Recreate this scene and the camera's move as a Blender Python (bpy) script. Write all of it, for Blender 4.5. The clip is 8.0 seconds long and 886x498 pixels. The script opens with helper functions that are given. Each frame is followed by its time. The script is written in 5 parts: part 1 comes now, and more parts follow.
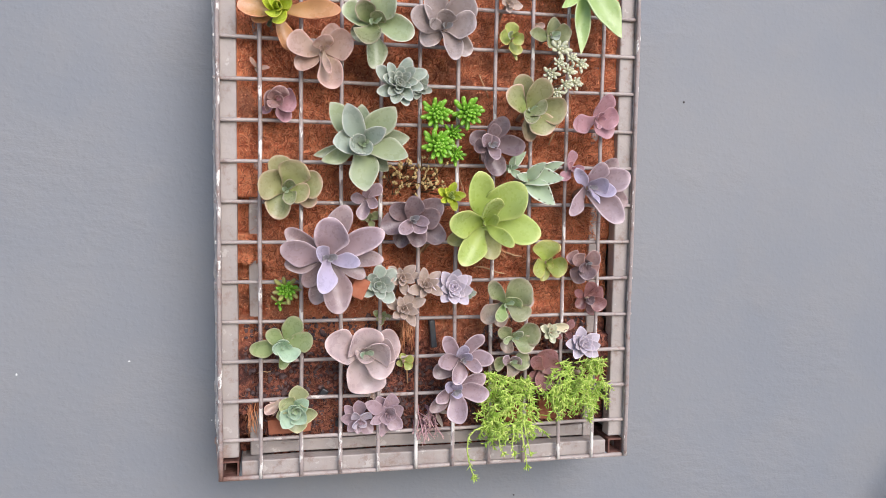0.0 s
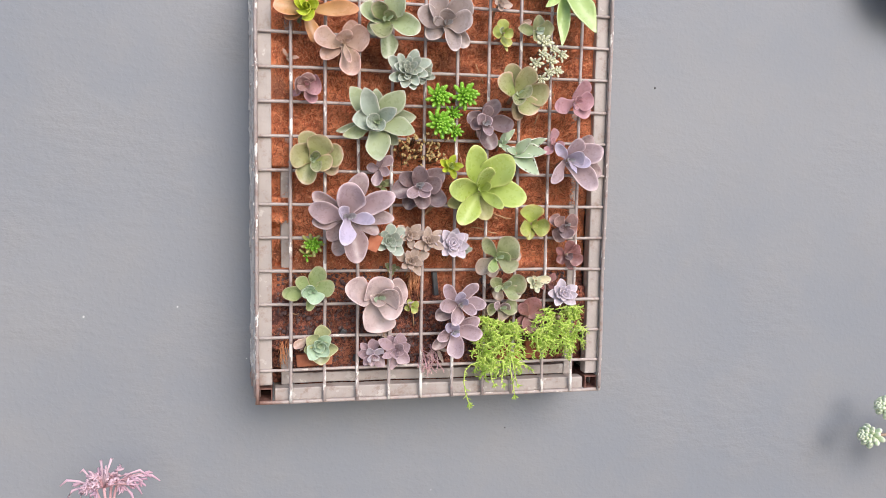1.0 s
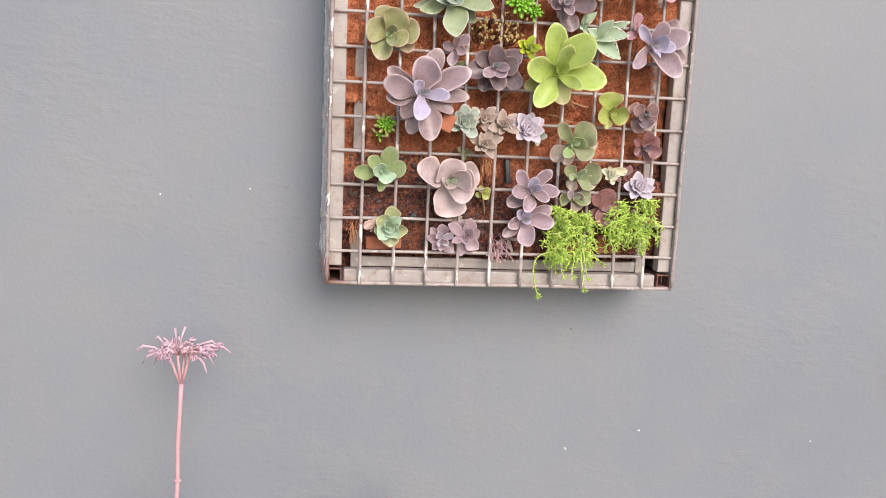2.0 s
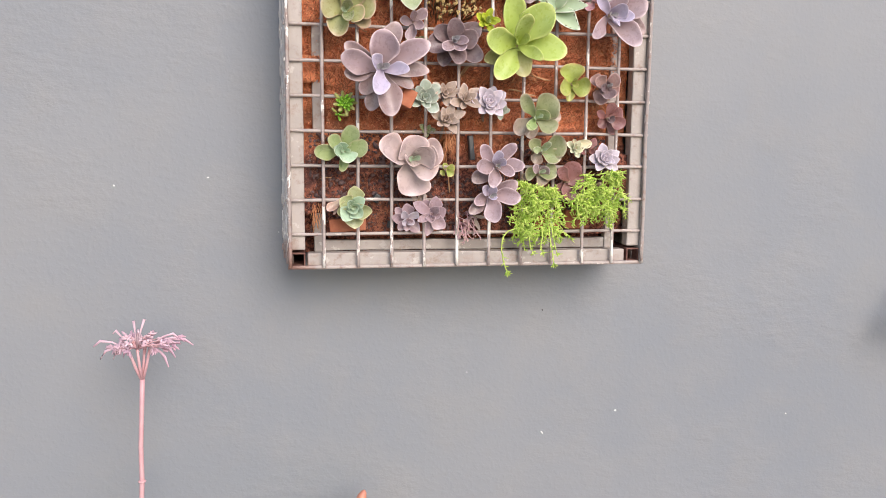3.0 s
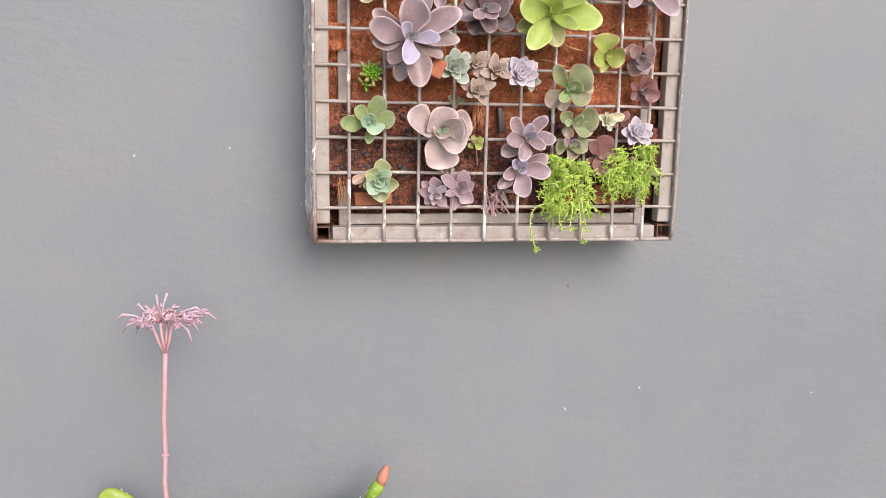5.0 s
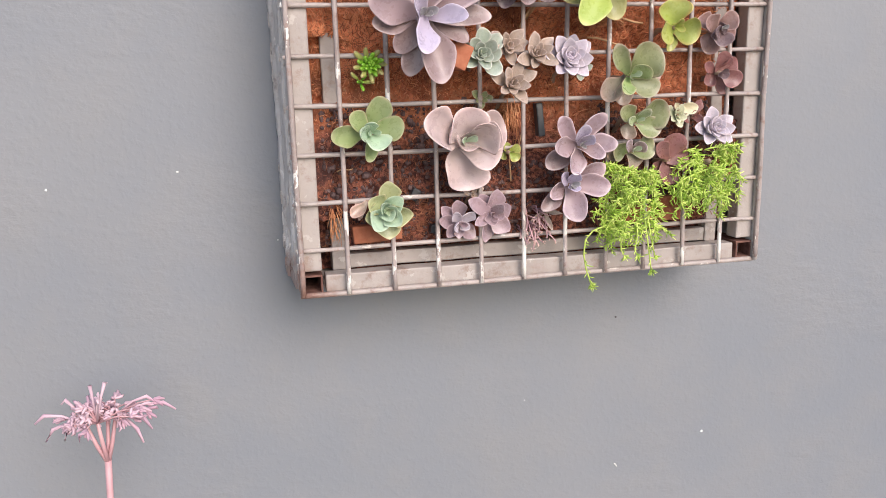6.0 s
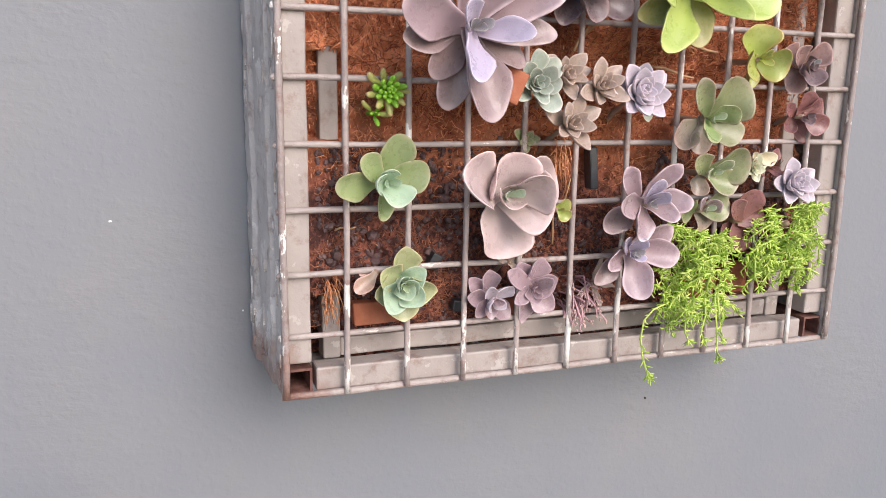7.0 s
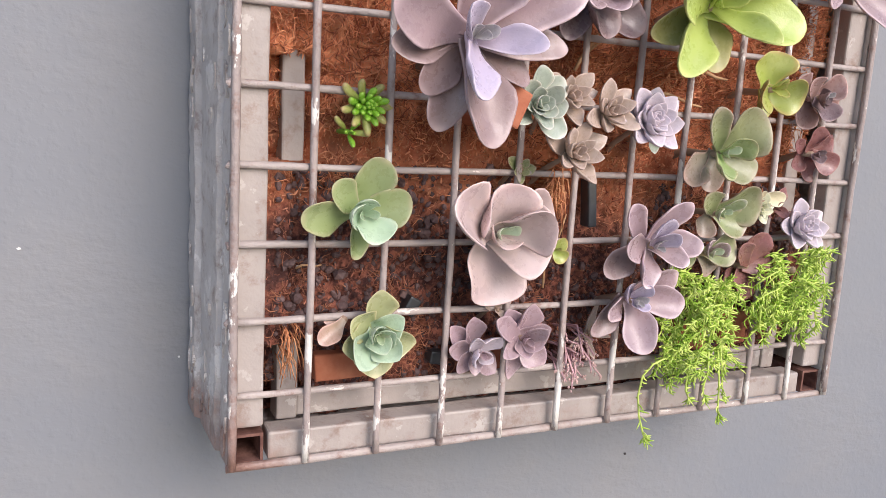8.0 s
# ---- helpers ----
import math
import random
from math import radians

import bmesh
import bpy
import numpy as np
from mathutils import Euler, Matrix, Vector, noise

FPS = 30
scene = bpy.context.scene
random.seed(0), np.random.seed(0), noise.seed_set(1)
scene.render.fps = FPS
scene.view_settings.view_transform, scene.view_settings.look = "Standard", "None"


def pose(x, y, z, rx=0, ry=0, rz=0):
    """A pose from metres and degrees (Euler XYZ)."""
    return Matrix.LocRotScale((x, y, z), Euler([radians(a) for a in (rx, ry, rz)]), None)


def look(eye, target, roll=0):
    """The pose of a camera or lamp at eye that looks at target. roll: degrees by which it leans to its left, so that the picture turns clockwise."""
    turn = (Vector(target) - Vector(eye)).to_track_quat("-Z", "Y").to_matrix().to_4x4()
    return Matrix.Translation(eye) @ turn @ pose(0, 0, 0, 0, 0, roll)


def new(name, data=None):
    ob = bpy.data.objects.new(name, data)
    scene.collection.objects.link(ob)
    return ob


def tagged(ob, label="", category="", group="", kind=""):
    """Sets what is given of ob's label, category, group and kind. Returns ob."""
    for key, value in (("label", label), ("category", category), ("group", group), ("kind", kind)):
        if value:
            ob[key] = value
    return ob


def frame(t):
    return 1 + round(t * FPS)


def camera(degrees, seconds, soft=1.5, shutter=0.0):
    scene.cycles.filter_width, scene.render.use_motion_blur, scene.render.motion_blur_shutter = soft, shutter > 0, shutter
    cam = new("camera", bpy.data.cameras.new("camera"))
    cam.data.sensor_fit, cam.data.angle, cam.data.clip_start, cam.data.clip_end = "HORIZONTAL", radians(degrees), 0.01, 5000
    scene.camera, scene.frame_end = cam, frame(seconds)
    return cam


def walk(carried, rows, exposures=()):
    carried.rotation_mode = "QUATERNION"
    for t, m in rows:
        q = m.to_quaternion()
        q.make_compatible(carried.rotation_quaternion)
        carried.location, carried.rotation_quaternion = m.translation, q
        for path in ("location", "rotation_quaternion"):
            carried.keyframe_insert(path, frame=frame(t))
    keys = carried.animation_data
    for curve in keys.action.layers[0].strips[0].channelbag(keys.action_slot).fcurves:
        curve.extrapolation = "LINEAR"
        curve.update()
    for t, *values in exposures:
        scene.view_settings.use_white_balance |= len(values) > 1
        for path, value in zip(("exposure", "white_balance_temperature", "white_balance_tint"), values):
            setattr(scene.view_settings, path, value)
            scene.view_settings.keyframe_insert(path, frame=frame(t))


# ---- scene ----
cam = camera(59.8, 8.0, soft=0.5)
PATH = [
    (0, (0.066, -0.981, 1.57), (0.495, 0.966, 1.413), 0.8),
    (0.5, (0.039, -1.086, 1.563), (0.532, 0.846, 1.411), 0.7),
    (1, (0.032, -1.164, 1.546), (0.449, 0.782, 1.357), 1.0),
    (1.2, (0.053, -1.194, 1.5), (0.397, 0.769, 1.33), 1.2),
    (1.5, (0.029, -1.182, 1.426), (0.362, 0.767, 1.122), 3.5),
    (1.7, (0.017, -1.171, 1.437), (0.285, 0.788, 1.134), 3.2),
    (2.8, (0.026, -1.143, 1.385), (0.349, 0.812, 1.116), 0.4),
    (3, (0.025, -1.142, 1.376), (0.372, 0.811, 1.118), 0.5),
    (3.5, (0.032, -1.141, 1.373), (0.389, 0.8, 1.047), 0.3),
    (4, (0.026, -1.126, 1.366), (0.392, 0.804, 0.988), 0.7),
    (4.2, (0.036, -1.123, 1.383), (0.335, 0.806, 0.951), 0.9),
    (4.5, (0.022, -1.125, 1.363), (0.34, 0.819, 1.017), 0.7),
    (4.7, (0.01, -1.132, 1.367), (0.337, 0.814, 1.043), 1.0),
    (5.8, (-0.022, -0.891, 1.422), (0.365, 1.025, 0.998), -0.7),
    (6, (-0.037, -0.811, 1.42), (0.414, 1.092, 1.0), -1.5),
    (6.5, (-0.072, -0.665, 1.441), (0.509, 1.216, 1.085), -0.3),
    (7, (-0.08, -0.585, 1.438), (0.585, 1.26, 1.048), 0.9),
    (7.5, (-0.077, -0.535, 1.426), (0.716, 1.261, 1.047), 3.3),
    (8, (-0.079, -0.487, 1.435), (0.745, 1.305, 1.105), 3.3),
]
walk(cam, [(t, look(eye, target, roll)) for t, eye, target, roll in PATH],
     [(0.0, 0.25, 6080, 11.0), (1.0, 0.40, 6330, 10.4), (3.0, 0.47, 6550, 10.0), (4.5, 0.41, 6550, 10.0), (6.5, 0.44, 6500, 11.8), (8.0, 0.43, 6420, 13.2)])

# ---- world and light ----
world = bpy.data.worlds.new("world")
scene.world = world
world.use_nodes = True
wn = world.node_tree
sky = wn.nodes.new("ShaderNodeTexSky")
sky.sky_type = "NISHITA"
sky.sun_disc = False
sky.sun_elevation = radians(28)
sky.sun_rotation = radians(169)
sky.air_density, sky.dust_density, sky.ozone_density = 1.0, 1.2, 1.6
wn.links.new(sky.outputs[0], wn.nodes["Background"].inputs[0])
wn.nodes["Background"].inputs[1].default_value = 0.15
sun = new("sun", bpy.data.lights.new("sun", "SUN"))
sun.data.energy, sun.data.angle, sun.data.color = 2.3, radians(40), (1.0, 0.90, 0.85)
sun.matrix_world = look((1.0, -3.0, 2.85), (0, 0, 1))


# ---- materials ----
class Mat:
    """A node material with a Principled surface."""

    def __init__(self, name, rough=0.6, metal=0.0):
        self.m = bpy.data.materials.new(name)
        self.m.use_nodes = True
        self.t = self.m.node_tree
        self.b = self.t.nodes["Principled BSDF"]
        self.b.inputs["Roughness"].default_value = rough
        self.b.inputs["Metallic"].default_value = metal

    def node(self, kind, **values):
        n = self.t.nodes.new(kind)
        for key, v in values.items():
            n.inputs[key].default_value = v
        return n

    def link(self, a, b):
        self.t.links.new(a, b)

    def noise(self, scale, detail=4.0, rough=0.6, stretch=None, kind="Object"):
        c = self.node("ShaderNodeTexCoord")
        n = self.node("ShaderNodeTexNoise", Scale=scale, Detail=detail, Roughness=rough)
        if stretch:
            mp = self.node("ShaderNodeMapping")
            mp.inputs["Scale"].default_value = stretch
            self.link(c.outputs[kind], mp.inputs[0])
            self.link(mp.outputs[0], n.inputs["Vector"])
        else:
            self.link(c.outputs[kind], n.inputs["Vector"])
        return n.outputs["Fac"]

    def ramp(self, fac, lo, hi, a=0.0, b=1.0):
        r = self.node("ShaderNodeMapRange")
        r.interpolation_type = "SMOOTHSTEP"
        r.inputs["From Min"].default_value, r.inputs["From Max"].default_value = lo, hi
        r.inputs["To Min"].default_value, r.inputs["To Max"].default_value = a, b
        self.link(fac, r.inputs["Value"])
        return r.outputs[0]

    def math(self, op, a, b=0.0):
        n = self.t.nodes.new("ShaderNodeMath")
        n.operation = op
        for i, v in enumerate((a, b)):
            if isinstance(v, (int, float)):
                n.inputs[i].default_value = v
            else:
                self.link(v, n.inputs[i])
        return n.outputs[0]

    def mix(self, fac, a, b, mode="MIX"):
        n = self.t.nodes.new("ShaderNodeMix")
        n.data_type, n.blend_type = "RGBA", mode
        for i, v in ((0, fac), (6, a), (7, b)):
            if isinstance(v, (int, float)):
                n.inputs[i].default_value = v
            elif isinstance(v, tuple):
                n.inputs[i].default_value = (*v, 1)
            else:
                self.link(v, n.inputs[i])
        return n.outputs[2]

    def colour(self, c):
        self.link(c, self.b.inputs["Base Color"])
        return self

    def bump(self, h, strength, distance):
        n = self.node("ShaderNodeBump", Strength=strength, Distance=distance)
        self.link(h, n.inputs["Height"])
        self.link(n.outputs[0], self.b.inputs["Normal"])
        return self

    def rand(self):
        return self.node("ShaderNodeObjectInfo").outputs["Random"]


def wall_paint():
    m = Mat("grey_plaster_paint", 0.62)
    big = m.noise(1.6, 3)
    mid = m.noise(9, 4)
    c = m.mix(m.ramp(big, 0.3, 0.7), (0.206, 0.220, 0.243), (0.236, 0.243, 0.256))
    c = m.mix(m.ramp(mid, 0.35, 0.75, 0, 0.35), c, (0.255, 0.248, 0.24))
    c = m.mix(m.ramp(m.noise(160, 2), 0.68, 0.8, 0, 0.25), c, (0.17, 0.18, 0.195))
    m.colour(c)
    trowel = m.math("MULTIPLY", m.noise(30, 5, 0.62, (1.0, 1.0, 2.2)), m.ramp(m.noise(4.5, 3, 0.6), 0.42, 0.66, 0.22, 1.0))
    stipple = m.ramp(m.noise(120, 3, 0.55), 0.42, 0.72)
    h = m.math("ADD", m.math("MULTIPLY", trowel, 0.75), m.math("MULTIPLY", stipple, 0.07))
    return m.bump(h, 0.75, 0.0036).m


def chipped_paint(name, base, chip, rust, amount, scale=70, stretch=None, relief=1.0):
    # old paint: blotches, chips, and rust that has crept up from the lower corners
    m = Mat(name, 0.5)
    c = m.mix(m.ramp(m.noise(14, 4), 0.35, 0.7), base, tuple(v * 0.82 for v in base))
    c = m.mix(m.ramp(m.noise(48, 5, 0.75), 0.5, 0.72, 0, 0.75), c, rust)
    n = m.noise(scale, 5, 0.65, stretch)
    foot = m.node('ShaderNodeTexCoord')
    foot_z = m.node('ShaderNodeSeparateXYZ')
    m.link(foot.outputs['Object'], foot_z.inputs[0])
    n = m.math('ADD', n, m.ramp(foot_z.outputs[2], 1.22, 1.40, 0.05, 0.0))
    c = m.mix(m.ramp(n, 1 - amount, 1.03 - amount), c, chip)
    at = m.node('ShaderNodeTexCoord')
    sep = m.node('ShaderNodeSeparateXYZ')
    m.link(at.outputs['Object'], sep.inputs[0])
    low = m.math('ADD', sep.outputs[2], m.math('MULTIPLY', m.noise(55, 4), 0.09))
    low = m.math('ADD', low, m.math('MINIMUM', m.math('MAXIMUM', m.math('MULTIPLY', sep.outputs[0], 0.9), 0.0), 0.045))
    c = m.mix(m.ramp(low, 1.25, 1.30, 0.85, 0.0), c, m.mix(m.ramp(m.noise(130, 4), 0.4, 0.6), rust, (0.30, 0.17, 0.13)))
    m.colour(c)
    h = m.math("ADD", m.math("MULTIPLY", m.noise(45, 4, 0.6), 1.0), m.math("MULTIPLY", n, 0.6))
    return m.bump(h, relief, 0.0035).m


def coir():
    m = Mat("coir", 0.95)
    c = m.mix(m.ramp(m.noise(30, 5, 0.7), 0.35, 0.65), (0.60, 0.17, 0.075), (0.98, 0.37, 0.17))
    c = m.mix(m.ramp(m.noise(330, 5, 0.75, (1, 1, 0.6)), 0.52, 0.7), c, (0.80, 0.46, 0.24))
    geo = m.node("ShaderNodeTexCoord")
    sep = m.node("ShaderNodeSeparateXYZ")
    m.link(geo.outputs["Object"], sep.inputs[0])
    level = m.math("ADD", sep.outputs[2], m.math("MULTIPLY", m.noise(12, 3), 0.16))
    c = m.mix(m.ramp(level, 1.42, 1.51, 1, 0), c, m.mix(m.ramp(m.noise(150, 4), 0.4, 0.65), (0.10, 0.036, 0.030), (0.46, 0.16, 0.10)))
    c = m.mix(m.ramp(m.noise(15, 3, 0.6), 0.52, 0.68, 0.0, 0.60), c, (0.10, 0.040, 0.034))
    m.colour(c)
    return m.bump(m.noise(260, 6, 0.8), 1.0, 0.005).m


def speckled(name, a, b, scale=40, rough=0.8, bump=0.5, dist=0.001):
    m = Mat(name, rough)
    c = m.mix(m.ramp(m.noise(scale, 5), 0.3, 0.7), a, b)
    c = m.mix(m.ramp(m.rand(), 0, 1, 0, 0.3), c, tuple(v * 0.5 for v in b))
    m.colour(c)
    return m.bump(m.noise(scale * 3, 4), bump, dist).m


def leaf_paint(name, base, tip, edge, edge_amount=0.5, rough=0.35, mottle=0.3, dots=False, bloom=0.25):
    base, tip = tuple(t * 0.92 for t in base), tuple(t * 0.97 for t in tip)
    m = Mat(name, rough)
    uv = m.node("ShaderNodeTexCoord")
    sep = m.node("ShaderNodeSeparateXYZ")
    m.link(uv.outputs["UV"], sep.inputs[0])
    u = sep.outputs[0]
    v = m.math("ABSOLUTE", m.math("SUBTRACT", m.math("MULTIPLY", sep.outputs[1], 2.0), 1.0))
    c = m.mix(m.ramp(u, 0.05, 0.95), base, tip)
    pale = tuple(min(0.75, 0.72 * t + 0.15) for t in base)
    c = m.mix(m.ramp(m.noise(2.2, 2, 0.5), 0.38, 0.72, 0, bloom), c, pale)
    dark = tuple(t * 0.55 for t in base)
    c = m.mix(m.ramp(m.noise(5, 4, 0.6), 0.5, 0.78, 0, mottle), c, dark)
    c = m.mix(m.ramp(m.noise(26, 2), 0.7, 0.76, 0, mottle), c, (0.16, 0.09, 0.07))
    rim = m.math("MAXIMUM", m.ramp(v, 0.72, 0.99), m.ramp(u, 0.86, 0.995))
    c = m.mix(m.math("MULTIPLY", m.math("MULTIPLY", rim, m.ramp(m.noise(3, 3), 0.3, 0.65, 0.35, 1.0)), min(1.0, edge_amount + 0.3)), c, tuple(min(0.85, t * 1.15 + 0.03) for t in edge))
    if dots:
        row = m.math("SINE", m.math("MULTIPLY", u, 44.0))
        spot = m.math("MULTIPLY", m.math("MULTIPLY", m.ramp(row, 0.35, 0.6), m.math("MULTIPLY", m.ramp(v, 0.66, 0.74), m.ramp(v, 0.84, 0.92, 1.0, 0.0))), m.ramp(u, 0.45, 0.6))
        c = m.mix(spot, c, (0.05, 0.015, 0.012))
    r = m.rand()
    c = m.mix(m.ramp(m.math("FRACT", m.math("MULTIPLY", r, 7.3)), 0.0, 1.0, 0.0, 0.30), c, tuple(min(0.9, 1.3 * t) for t in tip))
    c = m.mix(m.ramp(r, 0.0, 1.0, 0.0, 0.40), c, tuple(0.7 * a + 0.3 * b for a, b in zip(dark, edge)))
    m.colour(c)
    m.link(m.ramp(m.noise(7, 4), 0.3, 0.7, rough - 0.14, rough + 0.14), m.b.inputs["Roughness"])
    m.b.inputs["Subsurface Weight"].default_value = 0.12
    m.b.inputs["Subsurface Radius"].default_value = (0.006, 0.005, 0.003)
    return m.bump(m.math("ADD", m.math("MULTIPLY", m.noise(30, 3), 0.4), m.math("MULTIPLY", m.noise(4, 2), 0.8)), 0.06, 0.03).m


WALL = wall_paint()
TUBE = chipped_paint("grey_tube_paint", (0.405, 0.355, 0.325), (0.47, 0.43, 0.40), (0.24, 0.16, 0.125), 0.36, 40, relief=0.35)
SIDE = chipped_paint("blistered_side_paint", (0.58, 0.535, 0.50), (0.70, 0.66, 0.62), (0.24, 0.165, 0.135), 0.40, 34, (1, 1, 0.8))
CREAM = leaf_paint("cream_leaf", (0.72, 0.60, 0.36), (0.80, 0.70, 0.46), (0.80, 0.74, 0.58), 0.4, mottle=0.1)
TAUPE = leaf_paint("taupe_leaf", (0.34, 0.27, 0.235), (0.36, 0.29, 0.275), (0.66, 0.55, 0.52), 0.6)
WIRE = chipped_paint("wire_paint", (0.42, 0.35, 0.325), (0.80, 0.76, 0.70), (0.22, 0.11, 0.08), 0.43, 60, (1, 1, 0.35))
WIREH = chipped_paint("cross_wire_paint", (0.45, 0.385, 0.355), (0.72, 0.66, 0.60), (0.22, 0.11, 0.08), 0.33, 70, (0.4, 1, 1))
EDGE = chipped_paint("edge_wire_paint", (0.36, 0.30, 0.28), (0.78, 0.74, 0.69), (0.22, 0.11, 0.08), 0.405, 85, (1, 1, 0.4))
FLAKE = chipped_paint("peeling_paint", (0.54, 0.50, 0.47), (0.72, 0.68, 0.64), (0.26, 0.16, 0.13), 0.42, 60)
RUST = speckled("rusty_metal", (0.10, 0.035, 0.025), (0.26, 0.13, 0.10), 90)
COIR = coir()
FIBRE = speckled("coir_fibre", (0.55, 0.19, 0.08), (0.82, 0.42, 0.21), 60)
STRAW = speckled("straw", (0.45, 0.24, 0.12), (0.62, 0.40, 0.22), 60)
GRIT = speckled("dark_grit", (0.05, 0.030, 0.032), (0.20, 0.12, 0.11), 55, 0.7)
TERRA = speckled("terracotta", (0.36, 0.10, 0.045), (0.46, 0.17, 0.09), 60)
BLACK = speckled("black_plastic", (0.02, 0.022, 0.025), (0.04, 0.045, 0.05), 30, 0.35)
CONCRETE = speckled("concrete", (0.27, 0.26, 0.24), (0.36, 0.34, 0.32), 6)
FLECK = speckled("pale_fleck", (0.7, 0.7, 0.7), (0.8, 0.8, 0.78), 90)
DARKFLECK = speckled("dark_fleck", (0.04, 0.035, 0.035), (0.07, 0.06, 0.06), 90)

PURPLE = leaf_paint("dusky_purple_leaf", (0.34, 0.235, 0.235), (0.345, 0.245, 0.275), (0.70, 0.55, 0.57), 0.65)
VIOLET = leaf_paint("violet_leaf", (0.46, 0.39, 0.49), (0.52, 0.46, 0.60), (0.72, 0.62, 0.70), 0.5, mottle=0.2)
MAUVE = leaf_paint("brown_mauve_leaf", (0.20, 0.13, 0.13), (0.165, 0.115, 0.12), (0.32, 0.22, 0.22), 0.45, bloom=0.15)
PALEGREEN = leaf_paint("pale_green_leaf", (0.36, 0.45, 0.22), (0.36, 0.42, 0.23), (0.62, 0.58, 0.48), 0.5, mottle=0.2)
BLUEGREEN = leaf_paint("blue_green_leaf", (0.32, 0.39, 0.30), (0.41, 0.47, 0.39), (0.68, 0.64, 0.57), 0.5, mottle=0.15)
GREYGREEN = leaf_paint("grey_green_leaf", (0.23, 0.32, 0.11), (0.29, 0.30, 0.15), (0.50, 0.38, 0.31), 0.55)
OLIVE = leaf_paint("olive_leaf", (0.28, 0.35, 0.10), (0.36, 0.33, 0.16), (0.54, 0.36, 0.27), 0.6)
LIME = leaf_paint("lime_leaf", (0.42, 0.53, 0.10), (0.40, 0.52, 0.12), (0.66, 0.68, 0.26), 0.5, mottle=0.2)
YELLOWGREEN = leaf_paint("yellow_green_leaf", (0.34, 0.44, 0.07), (0.42, 0.46, 0.13), (0.52, 0.36, 0.14), 0.5)
ORANGE = leaf_paint("orange_leaf", (0.50, 0.33, 0.10), (0.58, 0.27, 0.12), (0.60, 0.22, 0.12), 0.5)
CORE = leaf_paint("bright_core_leaf", (0.50, 0.62, 0.03), (0.55, 0.65, 0.05), (0.70, 0.62, 0.08), 0.4)
PINK = leaf_paint("dusty_pink_leaf", (0.33, 0.205, 0.18), (0.36, 0.21, 0.195), (0.62, 0.42, 0.38), 0.55)
ROSE = leaf_paint("rose_leaf", (0.48, 0.27, 0.29), (0.47, 0.24, 0.27), (0.58, 0.36, 0.38), 0.5)
PEACH = leaf_paint("peach_leaf", (0.45, 0.34, 0.24), (0.49, 0.30, 0.245), (0.66, 0.42, 0.36), 0.5)
LILAC = leaf_paint("pale_lilac_leaf", (0.53, 0.47, 0.52), (0.60, 0.53, 0.59), (0.68, 0.58, 0.62), 0.5, mottle=0.1)
CUP = leaf_paint("powdery_pink_grey_leaf", (0.54, 0.465, 0.435), (0.51, 0.38, 0.375), (0.74, 0.55, 0.52), 0.65, mottle=0.3)
DUSTY = leaf_paint("dusty_beige_leaf", (0.44, 0.35, 0.27), (0.48, 0.36, 0.30), (0.60, 0.46, 0.39), 0.4, mottle=0.2)
BROWN = leaf_paint("brown_red_leaf", (0.24, 0.10, 0.085), (0.25, 0.10, 0.10), (0.34, 0.16, 0.14), 0.4)
BEAN = leaf_paint("glossy_green_leaf", (0.15, 0.41, 0.02), (0.24, 0.51, 0.035), (0.36, 0.52, 0.08), 0.2, 0.3, 0.1, bloom=0.1)
BEANRED = leaf_paint("pinkish_green_leaf", (0.30, 0.46, 0.06), (0.48, 0.44, 0.14), (0.55, 0.32, 0.2), 0.4, 0.35)
WHITE = leaf_paint("white_green_leaf", (0.52, 0.56, 0.33), (0.68, 0.68, 0.48), (0.66, 0.62, 0.50), 0.4, mottle=0.1)
PANDA = leaf_paint("felted_leaf", (0.34, 0.46, 0.27), (0.44, 0.54, 0.36), (0.72, 0.73, 0.63), 0.65, 0.9, 0.1, True)
APPLE = leaf_paint("apple_green_leaf", (0.34, 0.50, 0.13), (0.40, 0.54, 0.18), (0.56, 0.62, 0.34), 0.45)
THREAD = Mat("thread_sedum_leaf", 0.42)
THREAD.colour(THREAD.mix(THREAD.ramp(THREAD.node("ShaderNodeNewGeometry").outputs["Random Per Island"], 0.0, 1.0), (0.30, 0.50, 0.04), (0.72, 0.82, 0.22)))
THREAD = THREAD.m
FRESH = leaf_paint("fresh_green_leaf", (0.27, 0.40, 0.13), (0.32, 0.40, 0.17), (0.52, 0.42, 0.28), 0.5, mottle=0.2)
MINTHEART = leaf_paint("mint_heart_leaf", (0.38, 0.54, 0.36), (0.44, 0.58, 0.42), (0.64, 0.68, 0.52), 0.5, mottle=0.1)
PLUM = leaf_paint("plum_pink_leaf", (0.38, 0.27, 0.285), (0.40, 0.28, 0.31), (0.55, 0.41, 0.43), 0.5, mottle=0.3)
MINTGREEN = leaf_paint("mint_green_leaf", (0.40, 0.60, 0.30), (0.46, 0.66, 0.36), (0.62, 0.72, 0.50), 0.5, mottle=0.1)
STALK = speckled("fleshy_stalk", (0.34, 0.22, 0.16), (0.42, 0.32, 0.22), 50, 0.6)
TWIG = speckled("brown_twig", (0.12, 0.065, 0.03), (0.23, 0.14, 0.06), 50, 0.7)
BEAD = speckled("tan_bead", (0.34, 0.22, 0.08), (0.60, 0.45, 0.20), 50, 0.5)
PINKSTEM = speckled("pink_flower_stalk", (0.57, 0.31, 0.33), (0.64, 0.39, 0.41), 30, 0.5)
PETAL = speckled("wilted_pink_petal", (0.75, 0.55, 0.60), (0.57, 0.35, 0.44), 25, 0.7)
